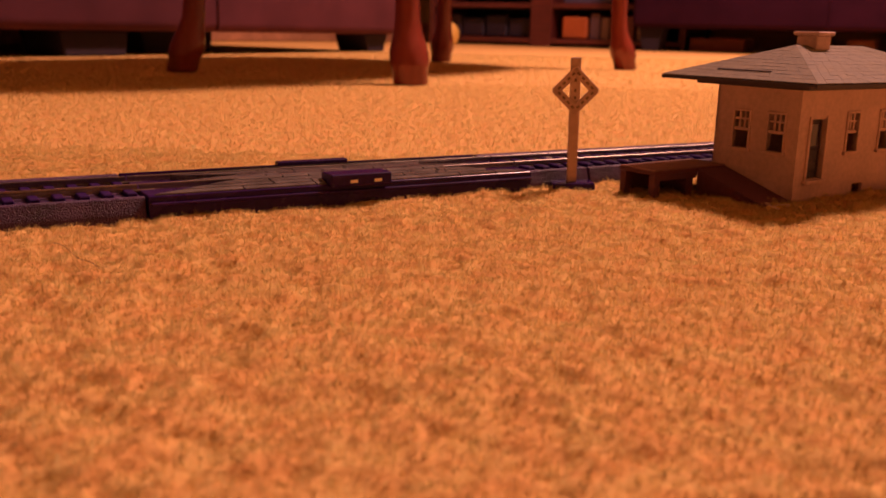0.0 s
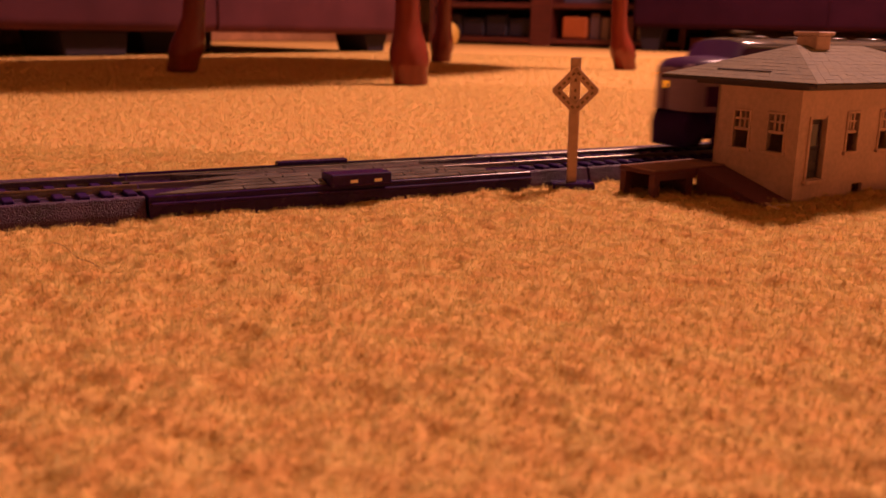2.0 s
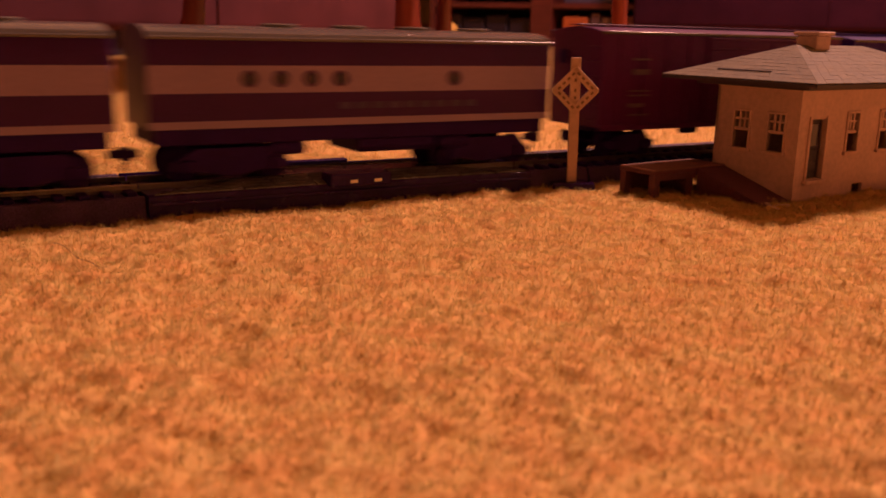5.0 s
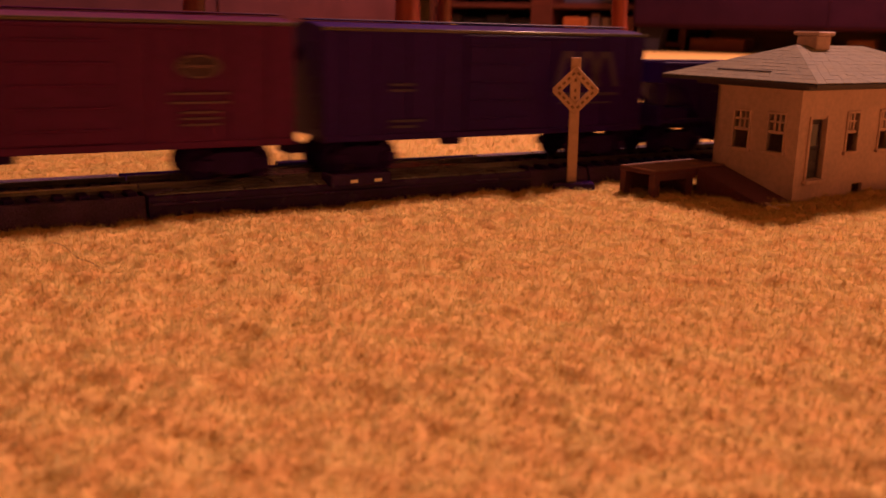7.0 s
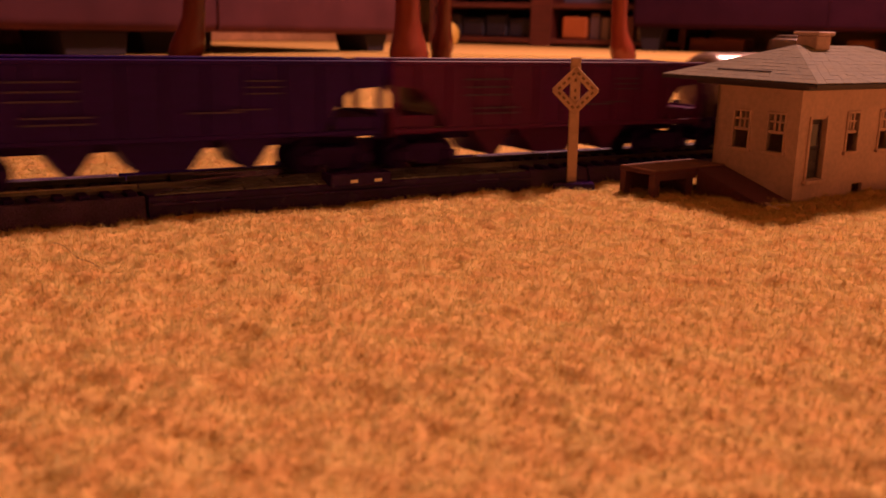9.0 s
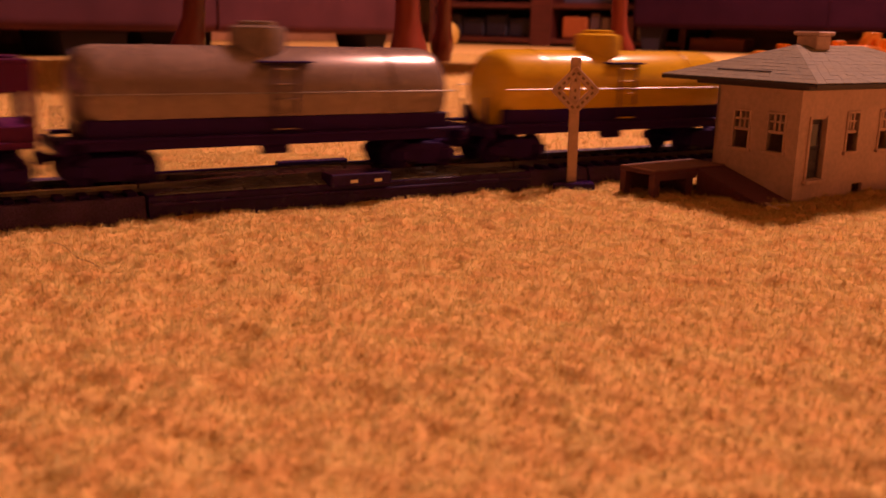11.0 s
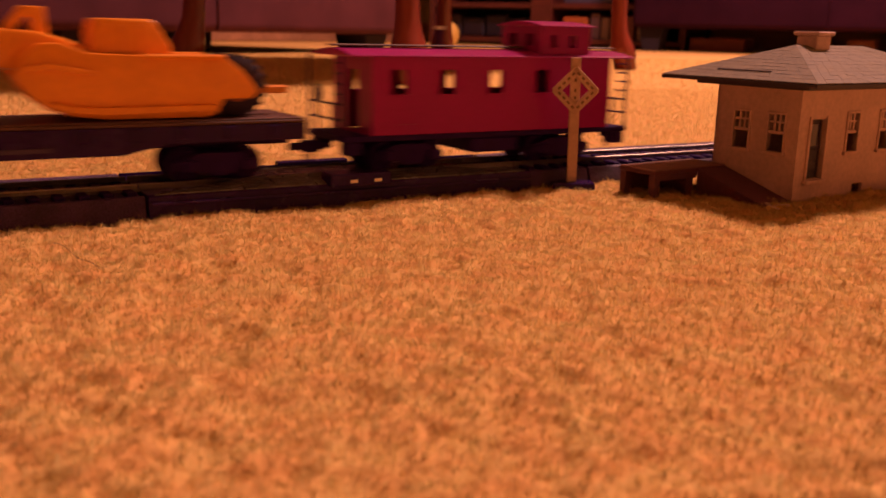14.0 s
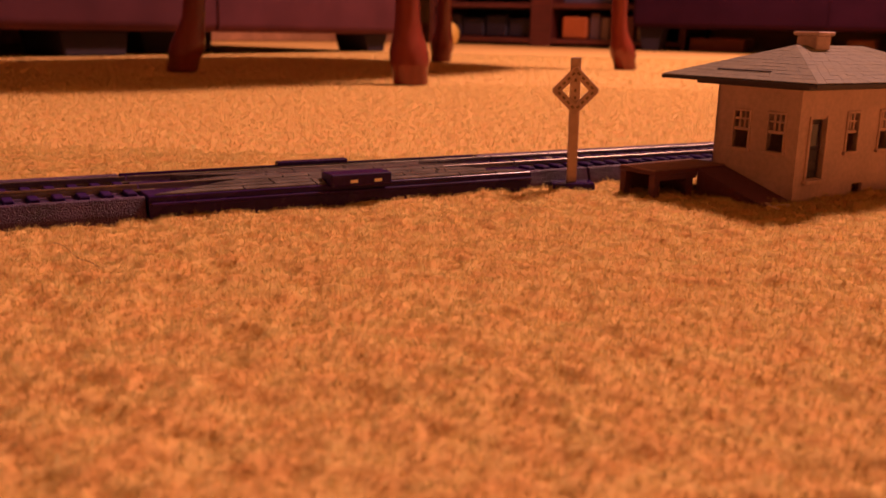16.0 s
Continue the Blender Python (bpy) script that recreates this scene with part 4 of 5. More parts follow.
    for s in (-1, 1):
        bars(e, s * 0.0161, [(a + (b - a) * 0.42 + 0.0062 * k, 0.0226, 0.0042, 0.0022) for k in range(9)], M_MARKD)
    return e


def build_boxcar(label, offset, paint, logo, L, Z1, tr):
    c = car("boxcar", label, "toy boxcar", offset)
    W, Z0 = 0.0165, 0.0125
    pts = [(-W, Z0), (W, Z0), (W, Z1), (W * 0.55, Z1 + 0.0013), (0, Z1 + 0.0020), (-W * 0.55, Z1 + 0.0013), (-W, Z1)]
    part("body", slab(B(), pts, 0, -L, L, 0.0004), paint, c)
    # near strip carries the painted highlight; the far one keeps the car's paint
    part("eave_strip", box(B(), -L - 0.0004, L + 0.0004, -W - 0.0006, -W + 0.0004, Z1 - 0.0010, Z1 + 0.0002, 0.0003, seg=3), M_EAVE, c, "shiny eave edge with its highlight in the colour", True)
    part("eave_strip", box(B(), -L - 0.0004, L + 0.0004, W - 0.0004, W + 0.0006, Z1 - 0.0010, Z1 + 0.0002, 0.0003), paint, c)
    part("side_sill", box(B(), -L, L, -W - 0.0005, -W + 0.0004, Z0 - 0.0012, Z0 + 0.0012, 0.0003), paint, c)
    # sliding door, its rails, side ribs
    for s in (-1, 1):
        y0, y1 = sorted((s * (W - 0.0002), s * (W + 0.0009)))
        d = part("sliding_door", box(B(), -0.0145, 0.0145, y0, y1, Z0 + 0.0015, Z1 - 0.0025, 0.0002), paint, c)
        for k in range(5):
            z = Z0 + 0.0050 + 0.0065 * k
            part("door_rib", box(B(), -0.0138, 0.0138, *sorted((s * (W + 0.0008), s * (W + 0.0013))), z, z + 0.0009, 0.0002), paint, d)
        part("door_track", box(B(), -0.0150, 0.0440, *sorted((s * W, s * (W + 0.0010))), Z1 - 0.0026, Z1 - 0.0014, 0.0002), paint, c)
        for k in range(-5, 6):
            x = k * 0.0125
            if abs(x) > 0.016:
                part("side_rib", box(B(), x - 0.0003, x + 0.0003, *sorted((s * (W - 0.0001), s * (W + 0.0004))), Z0 + 0.001, Z1 - 0.001), paint, c)
    part("roof_walk", box(B(), -L - 0.001, L + 0.001, -0.0028, 0.0028, Z1 + 0.0022, Z1 + 0.0029, 0.0002), paint, c)
    for k in range(-4, 5):
        part("roof_rib", slab(B(), [(-W, Z1 + 0.0002), (0, Z1 + 0.0021), (W, Z1 + 0.0002), (W, Z1 - 0.0003), (0, Z1 + 0.0016), (-W, Z1 - 0.0003)], 0, k * 0.0135 - 0.0004, k * 0.0135 + 0.0004), paint, c)
    for s in (-1, 1):
        for k in range(6):
            z = Z0 + 0.003 + k * 0.0058
            rod(bm := B(), (s * (L + 0.0008), -W + 0.001, z), (s * (L + 0.0008), -W + 0.0075, z), 0.0003, 6)
            part("ladder_rung", bm, paint, c)
        rod(bm := B(), (s * (L + 0.0014), 0.006, 0.040), (s * (L + 0.0020), 0.006, 0.040), 0.0030, 14)
        part("brake_wheel", bm, M_BLACK2, c)
    part("underframe", box(B(), -L + 0.004, L - 0.004, -0.0060, 0.0060, 0.0100, Z0 - 0.0002, 0.0003), M_BLACK2, c)
    rod(bm := B(), (-0.0205, -0.0105, 0.0104), (-0.0130, -0.0105, 0.0104), 0.0022, 12)
    part("brake_cylinder", bm, M_BLACK2, c)
    for x in (-tr, tr):
        truck(c, x, 0.0182)
    coupler(c, -L, -1, ln=0.0048)
    coupler(c, L, 1, ln=0.0048)
    y = -W - 0.0006
    if logo == "oval":
        lg = part("logo_ring", lathe(B(), (0, 0, 0), (0, -1, 0), [(0, 0.0036), (0.0002, 0.0036), (0.0002, 0.0030), (0, 0.0030)], 24), M_MARK, c, "plain oval ring", at=Matrix.Translation((0.0400, y, 0.0365)) @ Matrix.Diagonal((2.0, 1, 1, 1)))
        bars(c, y, [(0.0350, 0.0360, 0.010, 0.0011), (0.0305, 0.0280, 0.019, 0.0007), (0.0305, 0.0252, 0.019, 0.0007), (0.0340, 0.0222, 0.0125, 0.0007), (0.0340, 0.0203, 0.0125, 0.0007), (0.0340, 0.0184, 0.0125, 0.0007)], M_MARK)
        bars(c, y, [(-0.0560, 0.0392, 0.0090, 0.0008), (-0.0560, 0.0335, 0.0090, 0.0022), (-0.0575, 0.0268, 0.0115, 0.0006), (-0.0575, 0.0250, 0.0115, 0.0006), (-0.0575, 0.0205, 0.0085, 0.0016), (-0.0575, 0.0172, 0.0115, 0.0006)], M_MARK)
    else:
        # three overlapping peaks over two thin bars
        for x in (0.0315, 0.0405, 0.0495):
            part("logo_shape", slab(B(), [(x - 0.0072, 0.0290), (x - 0.0030, 0.0425), (x + 0.0030, 0.0425), (x + 0.0072, 0.0290), (x + 0.0044, 0.0290), (x + 0.0008, 0.0400), (x - 0.0008, 0.0400), (x - 0.0044, 0.0290)], 1, y - 0.0001, y + 0.0001), M_MARKD, c, "plain slanted logo shape")
        bars(c, y, [(0.0245, 0.0256, 0.032, 0.0012), (0.0275, 0.0225, 0.026, 0.0007)], M_MARKD)
        bars(c, y, [(-0.0455, 0.0300, 0.010, 0.0009), (-0.0455, 0.0280, 0.010, 0.0009), (-0.0455, 0.0175, 0.014, 0.0009), (-0.0455, 0.0155, 0.011, 0.0009)], M_MARKD)
    return c


def build_hopper(label, offset, paint):
    c = car("hopper_car", label, "toy hopper wagon", offset)
    L, W, ZT = 0.0742, 0.0162, 0.0382
    # ribbed sides with sloped lower corners, inner load slopes and four discharge bays
    for s in (-1, 1):
        y0, y1 = sorted((s * (W - 0.0010), s * W))
        sd = part("side", slab(B(), [(-L, ZT), (L, ZT), (L, 0.0300), (L - 0.0140, 0.0284), (L - 0.0220, 0.0150), (-L + 0.0220, 0.0150), (-L + 0.0140, 0.0284), (-L, 0.0300)], 1, y0, y1, 0.0002), paint, c)
        for k in range(-5, 6):
            x = k * 0.0128
            part("rib", box(B(), x - 0.0007, x + 0.0007, *sorted((s * (W - 0.0001), s * (W + 0.0010))), 0.0160 if abs(k) < 5 else 0.0295, ZT - 0.0004, 0.0002), paint, sd)
        part("top_rail", box(B(), -L, L, *sorted((s * (W - 0.0008), s * (W + 0.0010))), ZT - 0.0012, ZT + 0.0004, 0.0003), paint, sd)
        part("side_sill", box(B(), -L, L, *sorted((s * (W - 0.0012), s * (W + 0.0004))), 0.0136, 0.0152, 0.0003), paint, c)
    for s in (-1, 1):
        part("slope_sheet", slab(B(), [(s * L, 0.0300), (s * (L - 0.0010), ZT), (s * (L - 0.002), ZT), (s * (L - 0.0270), 0.0140), (s * (L - 0.0245), 0.0140), (s * (L - 0.0145), 0.0286)], 1, -W + 0.0012, W - 0.0012), paint, c)
        for y in (-W + 0.0012, W - 0.0012):
            rod(bm := B(), (s * (L - 0.0006), y, 0.0150), (s * (L - 0.0006), y, 0.0270), 0.0007, 8)
            part("end_post", bm, paint, c)
        for y in (-W + 0.0006, W - 0.0006):
            part("end_ladder", box(B(), *sorted((s * (L - 0.0024), s * (L + 0.0004))), y - 0.0005, y + 0.0005, 0.0150, 0.0300, 0.0002), paint, c)
        part("end_platform", box(B(), *sorted((s * (L - 0.018), s * L)), -W + 0.001, W - 0.001, 0.0130, 0.0196, 0.0003), paint, c)
        part("end_sill", box(B(), *sorted((s * (L - 0.0012), s * L)), -W, W, 0.0120, 0.0205, 0.0003), paint, c)
    part("load_floor", box(B(), -L + 0.0255, L - 0.0255, -W + 0.0012, W - 0.0012, 0.0140, 0.0152), paint, c)
    for x, a, b in ((-0.0280, 0.0022, 0.0100), (0.0, 0.0085, 0.0165), (0.0280, 0.0022, 0.0100)):
        part("hopper_bay", slab(B(), [(x - b, 0.0140), (x + b, 0.0140), (x + a, 0.0036), (x - a, 0.0036)], 1, -0.0100, 0.0130, 0.0004), paint, c)
    for x in (-0.0585, 0.0585):
        truck(c, x, 0.0182)
    part("underframe", box(B(), -L + 0.003, L - 0.003, -0.0035, 0.0035, 0.0096, 0.0120), M_BLACK2, c)
    coupler(c, -L, -1, ln=0.0042)
    coupler(c, L, 1, ln=0.0042)
    y = -W - 0.0010
    bars(c, y, [(-0.0455 + dx, z, 0.020, 0.0006) for dx, z in ((0, 0.0318), (0, 0.0290), (0, 0.0262), (0.004, 0.0215), (0.004, 0.0195))] + [(0.0250, z, 0.0125, 0.0005) for z in (0.0318, 0.0298, 0.0278)] + [(0.006, 0.0220, 0.018, 0.0006), (0.020, 0.0228, 0.012, 0.0005)], M_MARKD)
    return c


def build_tank(label, offset, paint, L):
    c = car("tank_car", label, "toy tank wagon", offset)
    R, ZC = 0.0156, 0.0270
    prof = [(-L, 0.004), (-L + 0.0006, 0.0085), (-L + 0.0020, 0.0118), (-L + 0.0045, 0.0146), (-L + 0.008, R), (L - 0.008, R), (L - 0.0045, 0.0146), (L - 0.0020, 0.0118), (L - 0.0006, 0.0085), (L, 0.004)]
    part("tank", lathe(B(), (0, 0, ZC), (1, 0, 0), prof, 36), paint, c, "glossy cylindrical tank barrel", True)
    dome = part("dome", lathe(B(), (-0.0035, 0, ZC + R - 0.004), (0, 0, 1), [(0, 0.0095), (0.0088, 0.0095), (0.0100, 0.0090), (0.0107, 0.0075), (0.0110, 0.003)], 28), paint, c, "round filler dome", True)
    part("dome_lid", lathe(B(), (-0.0035, 0, ZC + R + 0.0066), (0, 0, 1), [(0, 0.0062), (0.0012, 0.0062), (0.0016, 0.0050)], 20), paint, dome, smooth=True)
    for s in (-1, 1):
        # handrail on stanchions, dome ladder and platform
        rod(bm := B(), (-L + 0.001, s * (R + 0.0016), ZC + 0.0012), (L - 0.001, s * (R + 0.0016), ZC + 0.0012), 0.00020, 6)
        hr = part("handrail", bm, M_RAIL, c, "thin wire handrail")
        for k in range(-3, 4):
            x = k * L * 0.3
            rod(bm := B(), (x, s * (R - 0.0006), ZC + 0.0012), (x, s * (R + 0.0018), ZC + 0.0012), 0.0004, 6)
            part("stanchion", bm, paint, hr)
        part("dome_step", box(B(), -0.0085, 0.0105, *sorted((s * 0.0090, s * 0.0145)), ZC + 0.0105, ZC + 0.0112, 0.0002), M_BLACK2, c)
        for x in (-0.0040, 0.0040):
            rod(bm := B(), (x, s * (R + 0.0004), ZC - 0.012), (x, s * (R + 0.0010), ZC + 0.0105), 0.0003, 6)
            part("ladder_rail", bm, M_BLACK2, c)
        for k in range(5):
            z = ZC - 0.0105 + k * 0.0048
            rod(bm := B(), (-0.0040, s * (R + 0.0008), z), (0.0040, s * (R + 0.0008), z), 0.0003, 6)
            part("ladder_rung", bm, paint, c)
        part("running_board", box(B(), -L - 0.004, L + 0.004, *sorted((s * 0.0128, s * 0.0165)), 0.0140, 0.0152, 0.0003), M_BLACK2, c)
        part("side_sill", box(B(), -L + 0.002, L - 0.002, *sorted((s * 0.0120, s * 0.0145)), 0.0112, 0.0205, 0.0004), M_BLACK2, c)
    for k in (-1, 1):
        part("tank_band", lathe(B(), (k * L * 0.62, 0, ZC), (1, 0, 0), [(-0.0006, R - 0.001), (-0.0006, R + 0.0003), (0.0006, R + 0.0003), (0.0006, R - 0.001)], 36), paint, c, smooth=True)
        part("saddle", box(B(), k * L * 0.68 - 0.006, k * L * 0.68 + 0.006, -0.0122, 0.0122, 0.0120, 0.0190, 0.0004), M_BLACK2, c)
    part("underframe", box(B(), -L - 0.005, L + 0.005, -0.0060, 0.0060, 0.0100, 0.0139, 0.0004), M_BLACK2, c)
    for x in (-L + 0.0105, L - 0.0105):
        truck(c, x, 0.0182)
    rod(bm := B(), (-0.006, -0.009, 0.0098), (0.003, -0.009, 0.0098), 0.0022, 12)
    part("brake_cylinder", bm, M_BLACK2, c)
    for s in (-1, 1):
        part("end_sill", box(B(), *sorted((s * (L + 0.003), s * (L + 0.006))), -0.0155, 0.0155, 0.0105, 0.0140, 0.0003), M_BLACK2, c)
        rod(bm := B(), (s * (L + 0.005), -0.012, 0.0139), (s * (L + 0.005), -0.012, 0.0250), 0.0005, 6)
        part("brake_staff", bm, M_BLACK2, c)
        coupler(c, s * (L + 0.005), s, ln=0.0055)
    y = -R - 0.0002
    for k, z, wd in ((-0.034, 0.0178, 0.018), (0.018, 0.0178, 0.015), (-0.020, 0.0192, 0.012)):
        part("print_bar", box(B(), k, k + wd, -0.0125, -0.0118, z, z + 0.0024), M_INK, c)
    return c


def build_flatcar(offset):
    c = car("flatcar", "brown-decked flat wagon with black sides", "toy flat wagon", offset)
    L, W = 0.0912, 0.0165
    part("deck", box(B(), -L, L, -W, W, 0.0184, 0.0196, 0.0003), M_DECK, c, "brown plank-grained deck")
    for k in range(37):
        x = -L + 0.0006 + k * 0.00490
        part("plank", box(B(), x, x + 0.0046, -W + 0.0003, W - 0.0003, 0.0197, 0.0201, 0.0001), M_DECK, c)
    for s in (-1, 1):
        part("side_sill", slab(B(), [(-L, 0.0184), (L, 0.0184), (L, 0.0130), (0.046, 0.0130), (0.032, 0.0100), (-0.032, 0.0100), (-0.046, 0.0130), (-L, 0.0130)], 1, *sorted((s * (W - 0.0012), s * W)), 0.0002), M_BLACK, c)
        for k in range(12):
            x = -0.0800 + k * 0.0145
            part("stake_pocket", box(B(), x - 0.0012, x + 0.0012, *sorted((s * W, s * (W + 0.0012))), 0.0140, 0.0180, 0.0003), M_BLACK, c)
        part("side_plate", box(B(), -0.022, 0.012, *sorted((s * (W - 0.0002), s * (W + 0.0004))), 0.0118, 0.0131), M_MARKD, c)
    part("centre_beam", box(B(), -L + 0.002, L - 0.002, -0.006, 0.006, 0.0105, 0.0183, 0.0004), M_BLACK2, c)
    for s in (-1, 1):
        part("end_sill", box(B(), *sorted((s * (L - 0.0014), s * L)), -W + 0.0013, W - 0.0013, 0.0125, 0.0183, 0.0003), M_BLACK2, c)
        coupler(c, s * L, s, ln=0.0075)
        truck(c, 0.0030 + s * 0.0595)
    rod(bm := B(), (-L + 0.002, -0.009, 0.019), (-L + 0.002, -0.009, 0.0275), 0.0005, 6)
    part("brake_staff", bm, M_BLACK2, c)
    rod(bm := B(), (-L + 0.002, -0.009, 0.0272), (-L + 0.002, -0.009, 0.0280), 0.0036, 14)
    part("brake_wheel", bm, M_BLACK2, c)
    return c


def tyre(parent, x, y, z, r, w, name="wheel"):
    s = 1 if y > 0 else -1
    n = 20
    wl = part(name, lathe(B(), (0, -w / 2, 0), (0, 1, 0), [(0, r * 0.62), (w * 0.08, r * 0.86), (w * 0.25, r), (w * 0.75, r), (w * 0.92, r * 0.86), (w, r * 0.62)], 28), M_TYRE, parent, "chunky black tyre", True, at=pose(x, y, z))
    part("hub", lathe(B(), (0, s * w * 0.30, 0), (0, s, 0), [(0, r * 0.55), (w * 0.22, r * 0.52), (w * 0.24, r * 0.40), (w * 0.12, r * 0.34), (w * 0.14, r * 0.18), (w * 0.30, r * 0.14)], 20), M_HUB, wl, "orange wheel hub with shade in its brownish colour", True)
    for k in range(n):
        a = 2 * math.pi * k / n
        part("tread_lug", box(B(), -r * 0.06, r * 0.06, -w * 0.42, w * 0.42, r * 0.97, r * 1.05, r * 0.015), M_TYRE, wl, at=Matrix.Rotation(a, 4, "Y"))
    return wl


def build_scraper(offset):
    """Earth-moving scraper toy carried on the flat wagon; tractor in front, bowl behind."""
    c = car("toy_scraper", "orange plastic earth-moving scraper chained on the flatcar", "toy vehicle", offset)
    z = 0.0201
    S = lambda pts, y0, y1, bv=0.0008: slab(B(), pts, 1, y0, y1, bv)
    # tractor: rounded nose, hood with a slot, curved fender line, cab deck
    part("hood", S([(-0.0710, 0.0282), (-0.0728, 0.0295), (-0.0738, 0.0340), (-0.0728, 0.0392), (-0.0710, 0.0424), (-0.0690, 0.0434), (-0.0570, 0.0430), (-0.0520, 0.0438), (-0.0360, 0.0436), (-0.0320, 0.0420),
                    (-0.0160, 0.0404), (-0.0090, 0.0372), (-0.0100, 0.0310), (-0.0240, 0.0268), (-0.0400, 0.0250), (-0.0500, 0.0262), (-0.0680, 0.0270)], -0.0088, 0.0088, 0.0016), M_ORANGE, c, smooth=True)
    for s in (-1, 1):
        part("nose_cheek", S([(-0.0735, 0.0290), (-0.0748, 0.0335), (-0.0738, 0.0375), (-0.0700, 0.0392), (-0.0640, 0.0380), (-0.0655, 0.0345), (-0.0690, 0.0300)], *sorted((s * 0.0075, s * 0.0112)), 0.0012), M_ORANGE, c, smooth=True)
        part("fender", S([(-0.0700, 0.0318), (-0.0660, 0.0352), (-0.0580, 0.0362), (-0.0510, 0.0346), (-0.0420, 0.0328), (-0.0330, 0.0332), (-0.0240, 0.0372), (-0.0180, 0.0384), (-0.0120, 0.0372), (-0.0110, 0.0350), (-0.0170, 0.0362),
                          (-0.0250, 0.0345), (-0.0340, 0.0262), (-0.0480, 0.0252), (-0.0530, 0.0300), (-0.0580, 0.0334), (-0.0650, 0.0326)], *sorted((s * 0.0080, s * 0.0122)), 0.0006), M_ORANGE, c, smooth=True)
        part("side_slot", box(B(), -0.0690, -0.0600, *sorted((s * 0.0086, s * 0.0090)), 0.0398, 0.0410, 0.0002), M_TYRE, c, "dark slot in the hood")
        part("step", box(B(), -0.0470, -0.0340, *sorted((s * 0.0084, s * 0.0118)), 0.0240, 0.0270, 0.0006), M_ORANGE, c)
        part("side_tank", box(B(), -0.0500, -0.0350, *sorted((s * 0.0070, s * 0.0105)), 0.0360, 0.0412, 0.0014, seg=2), M_ORANGE, c, smooth=True)
    part("grille", box(B(), -0.0752, -0.0732, -0.0070, 0.0070, 0.0292, 0.0388, 0.0008), M_ORANGE, c)
    for k in range(4):
        part("grille_bar", box(B(), -0.0757, -0.0750, -0.0060, 0.0060, 0.0302 + 0.0022 * k, 0.0311 + 0.0022 * k, 0.0002), M_ORANGE, c)
    part("filler_cap", rod(B(), (-0.0600, -0.0010, 0.0425), (-0.0600, -0.0010, 0.0468), 0.0026, 14), M_ORANGE, c, smooth=True)
    part("exhaust", box(B(), -0.0490, -0.0428, -0.0045, -0.0002, 0.0430, 0.0512, 0.0010, seg=2), M_ORANGE, c, smooth=True)
    seat = part("seat", box(B(), -0.0500, -0.0320, -0.0055, 0.0055, 0.0425, 0.0448, 0.0008), M_ORANGE, c)
    part("seat_back", box(B(), -0.0360, -0.0325, -0.0050, 0.0050, 0.0440, 0.0466, 0.0008), M_ORANGE, seat)
    part("steering_column", S([(-0.0215, 0.0400), (-0.0228, 0.0488), (-0.0172, 0.0488), (-0.0158, 0.0400)], -0.0030, 0.0020, 0.0008), M_ORANGE, c, smooth=True)
    # gooseneck from the tractor over to the bowl
    part("gooseneck", S([(-0.0185, 0.0385), (-0.0175, 0.0440), (-0.0150, 0.0462), (-0.0040, 0.0468), (0.0040, 0.0462), (0.0120, 0.0440), (0.0200, 0.0405), (0.0205, 0.0340), (0.0060, 0.0345), (-0.0040, 0.0350), (-0.0110, 0.0360)], -0.0072, 0.0072, 0.0016), M_ORANGE, c, smooth=True)
    part("lift_arm", S([(-0.0055, 0.0460), (-0.0030, 0.0495), (0.0000, 0.0532), (0.0068, 0.0532), (0.0074, 0.0450), (0.0028, 0.0450), (0.0030, 0.0498), (0.0012, 0.0502), (-0.0020, 0.0455)], -0.0048, -0.0002, 0.0006), M_ORANGE, c, smooth=True)
    # bowl: deep side plates with a curved cutting edge, floor, tailgate, engine block
    side = [(-0.0040, 0.0335), (-0.0010, 0.0390), (0.0035, 0.0428), (0.0090, 0.0430), (0.0165, 0.0402), (0.0320, 0.0396), (0.0575, 0.0396), (0.0635, 0.0352), (0.0690, 0.0285), (0.0665, 0.0262), (0.0575, 0.0262), (0.0550, 0.0216), (0.0520, 0.0205),
            (0.0215, 0.0205), (0.0120, 0.0216), (0.0044, 0.0240), (-0.0005, 0.0282)]
    for s in (-1, 1):
        sd = part("bowl_side", S(side, *sorted((s * 0.0102, s * 0.0128)), 0.0006), M_ORANGE, c, smooth=True)
        part("side_rib", S([(0.0060, 0.0262), (0.0120, 0.0246), (0.0200, 0.0242), (0.0540, 0.0246), (0.0545, 0.0226), (0.0200, 0.0218), (0.0110, 0.0228), (0.0050, 0.0246)], *sorted((s * 0.0126, s * 0.0142)), 0.0004), M_ORANGE, sd)
        part("side_rib", S([(-0.0020, 0.0362), (0.0060, 0.0372), (0.0180, 0.0350), (0.0180, 0.0336), (0.0060, 0.0352), (-0.0015, 0.0345)], *sorted((s * 0.0126, s * 0.0140)), 0.0004), M_ORANGE, sd)
        part("top_rail", box(B(), 0.0320, 0.0580, *sorted((s * 0.0100, s * 0.0138)), 0.0386, 0.0400, 0.0005), M_ORANGE, sd)
    part("bowl_floor", box(B(), 0.0150, 0.0530, -0.0100, 0.0100, 0.0212, 0.0226, 0.0003), M_ORANGE, c)
    part("apron", S([(0.0000, 0.0370), (0.0100, 0.0226), (0.0135, 0.0226), (0.0150, 0.0405), (0.0090, 0.0425)], -0.0100, 0.0100, 0.0005), M_ORANGE, c)
    part("tailgate", S([(0.0500, 0.0232), (0.0565, 0.0385), (0.0590, 0.0375), (0.0540, 0.0232)], -0.0100, 0.0100, 0.0004), M_ORANGE, c)
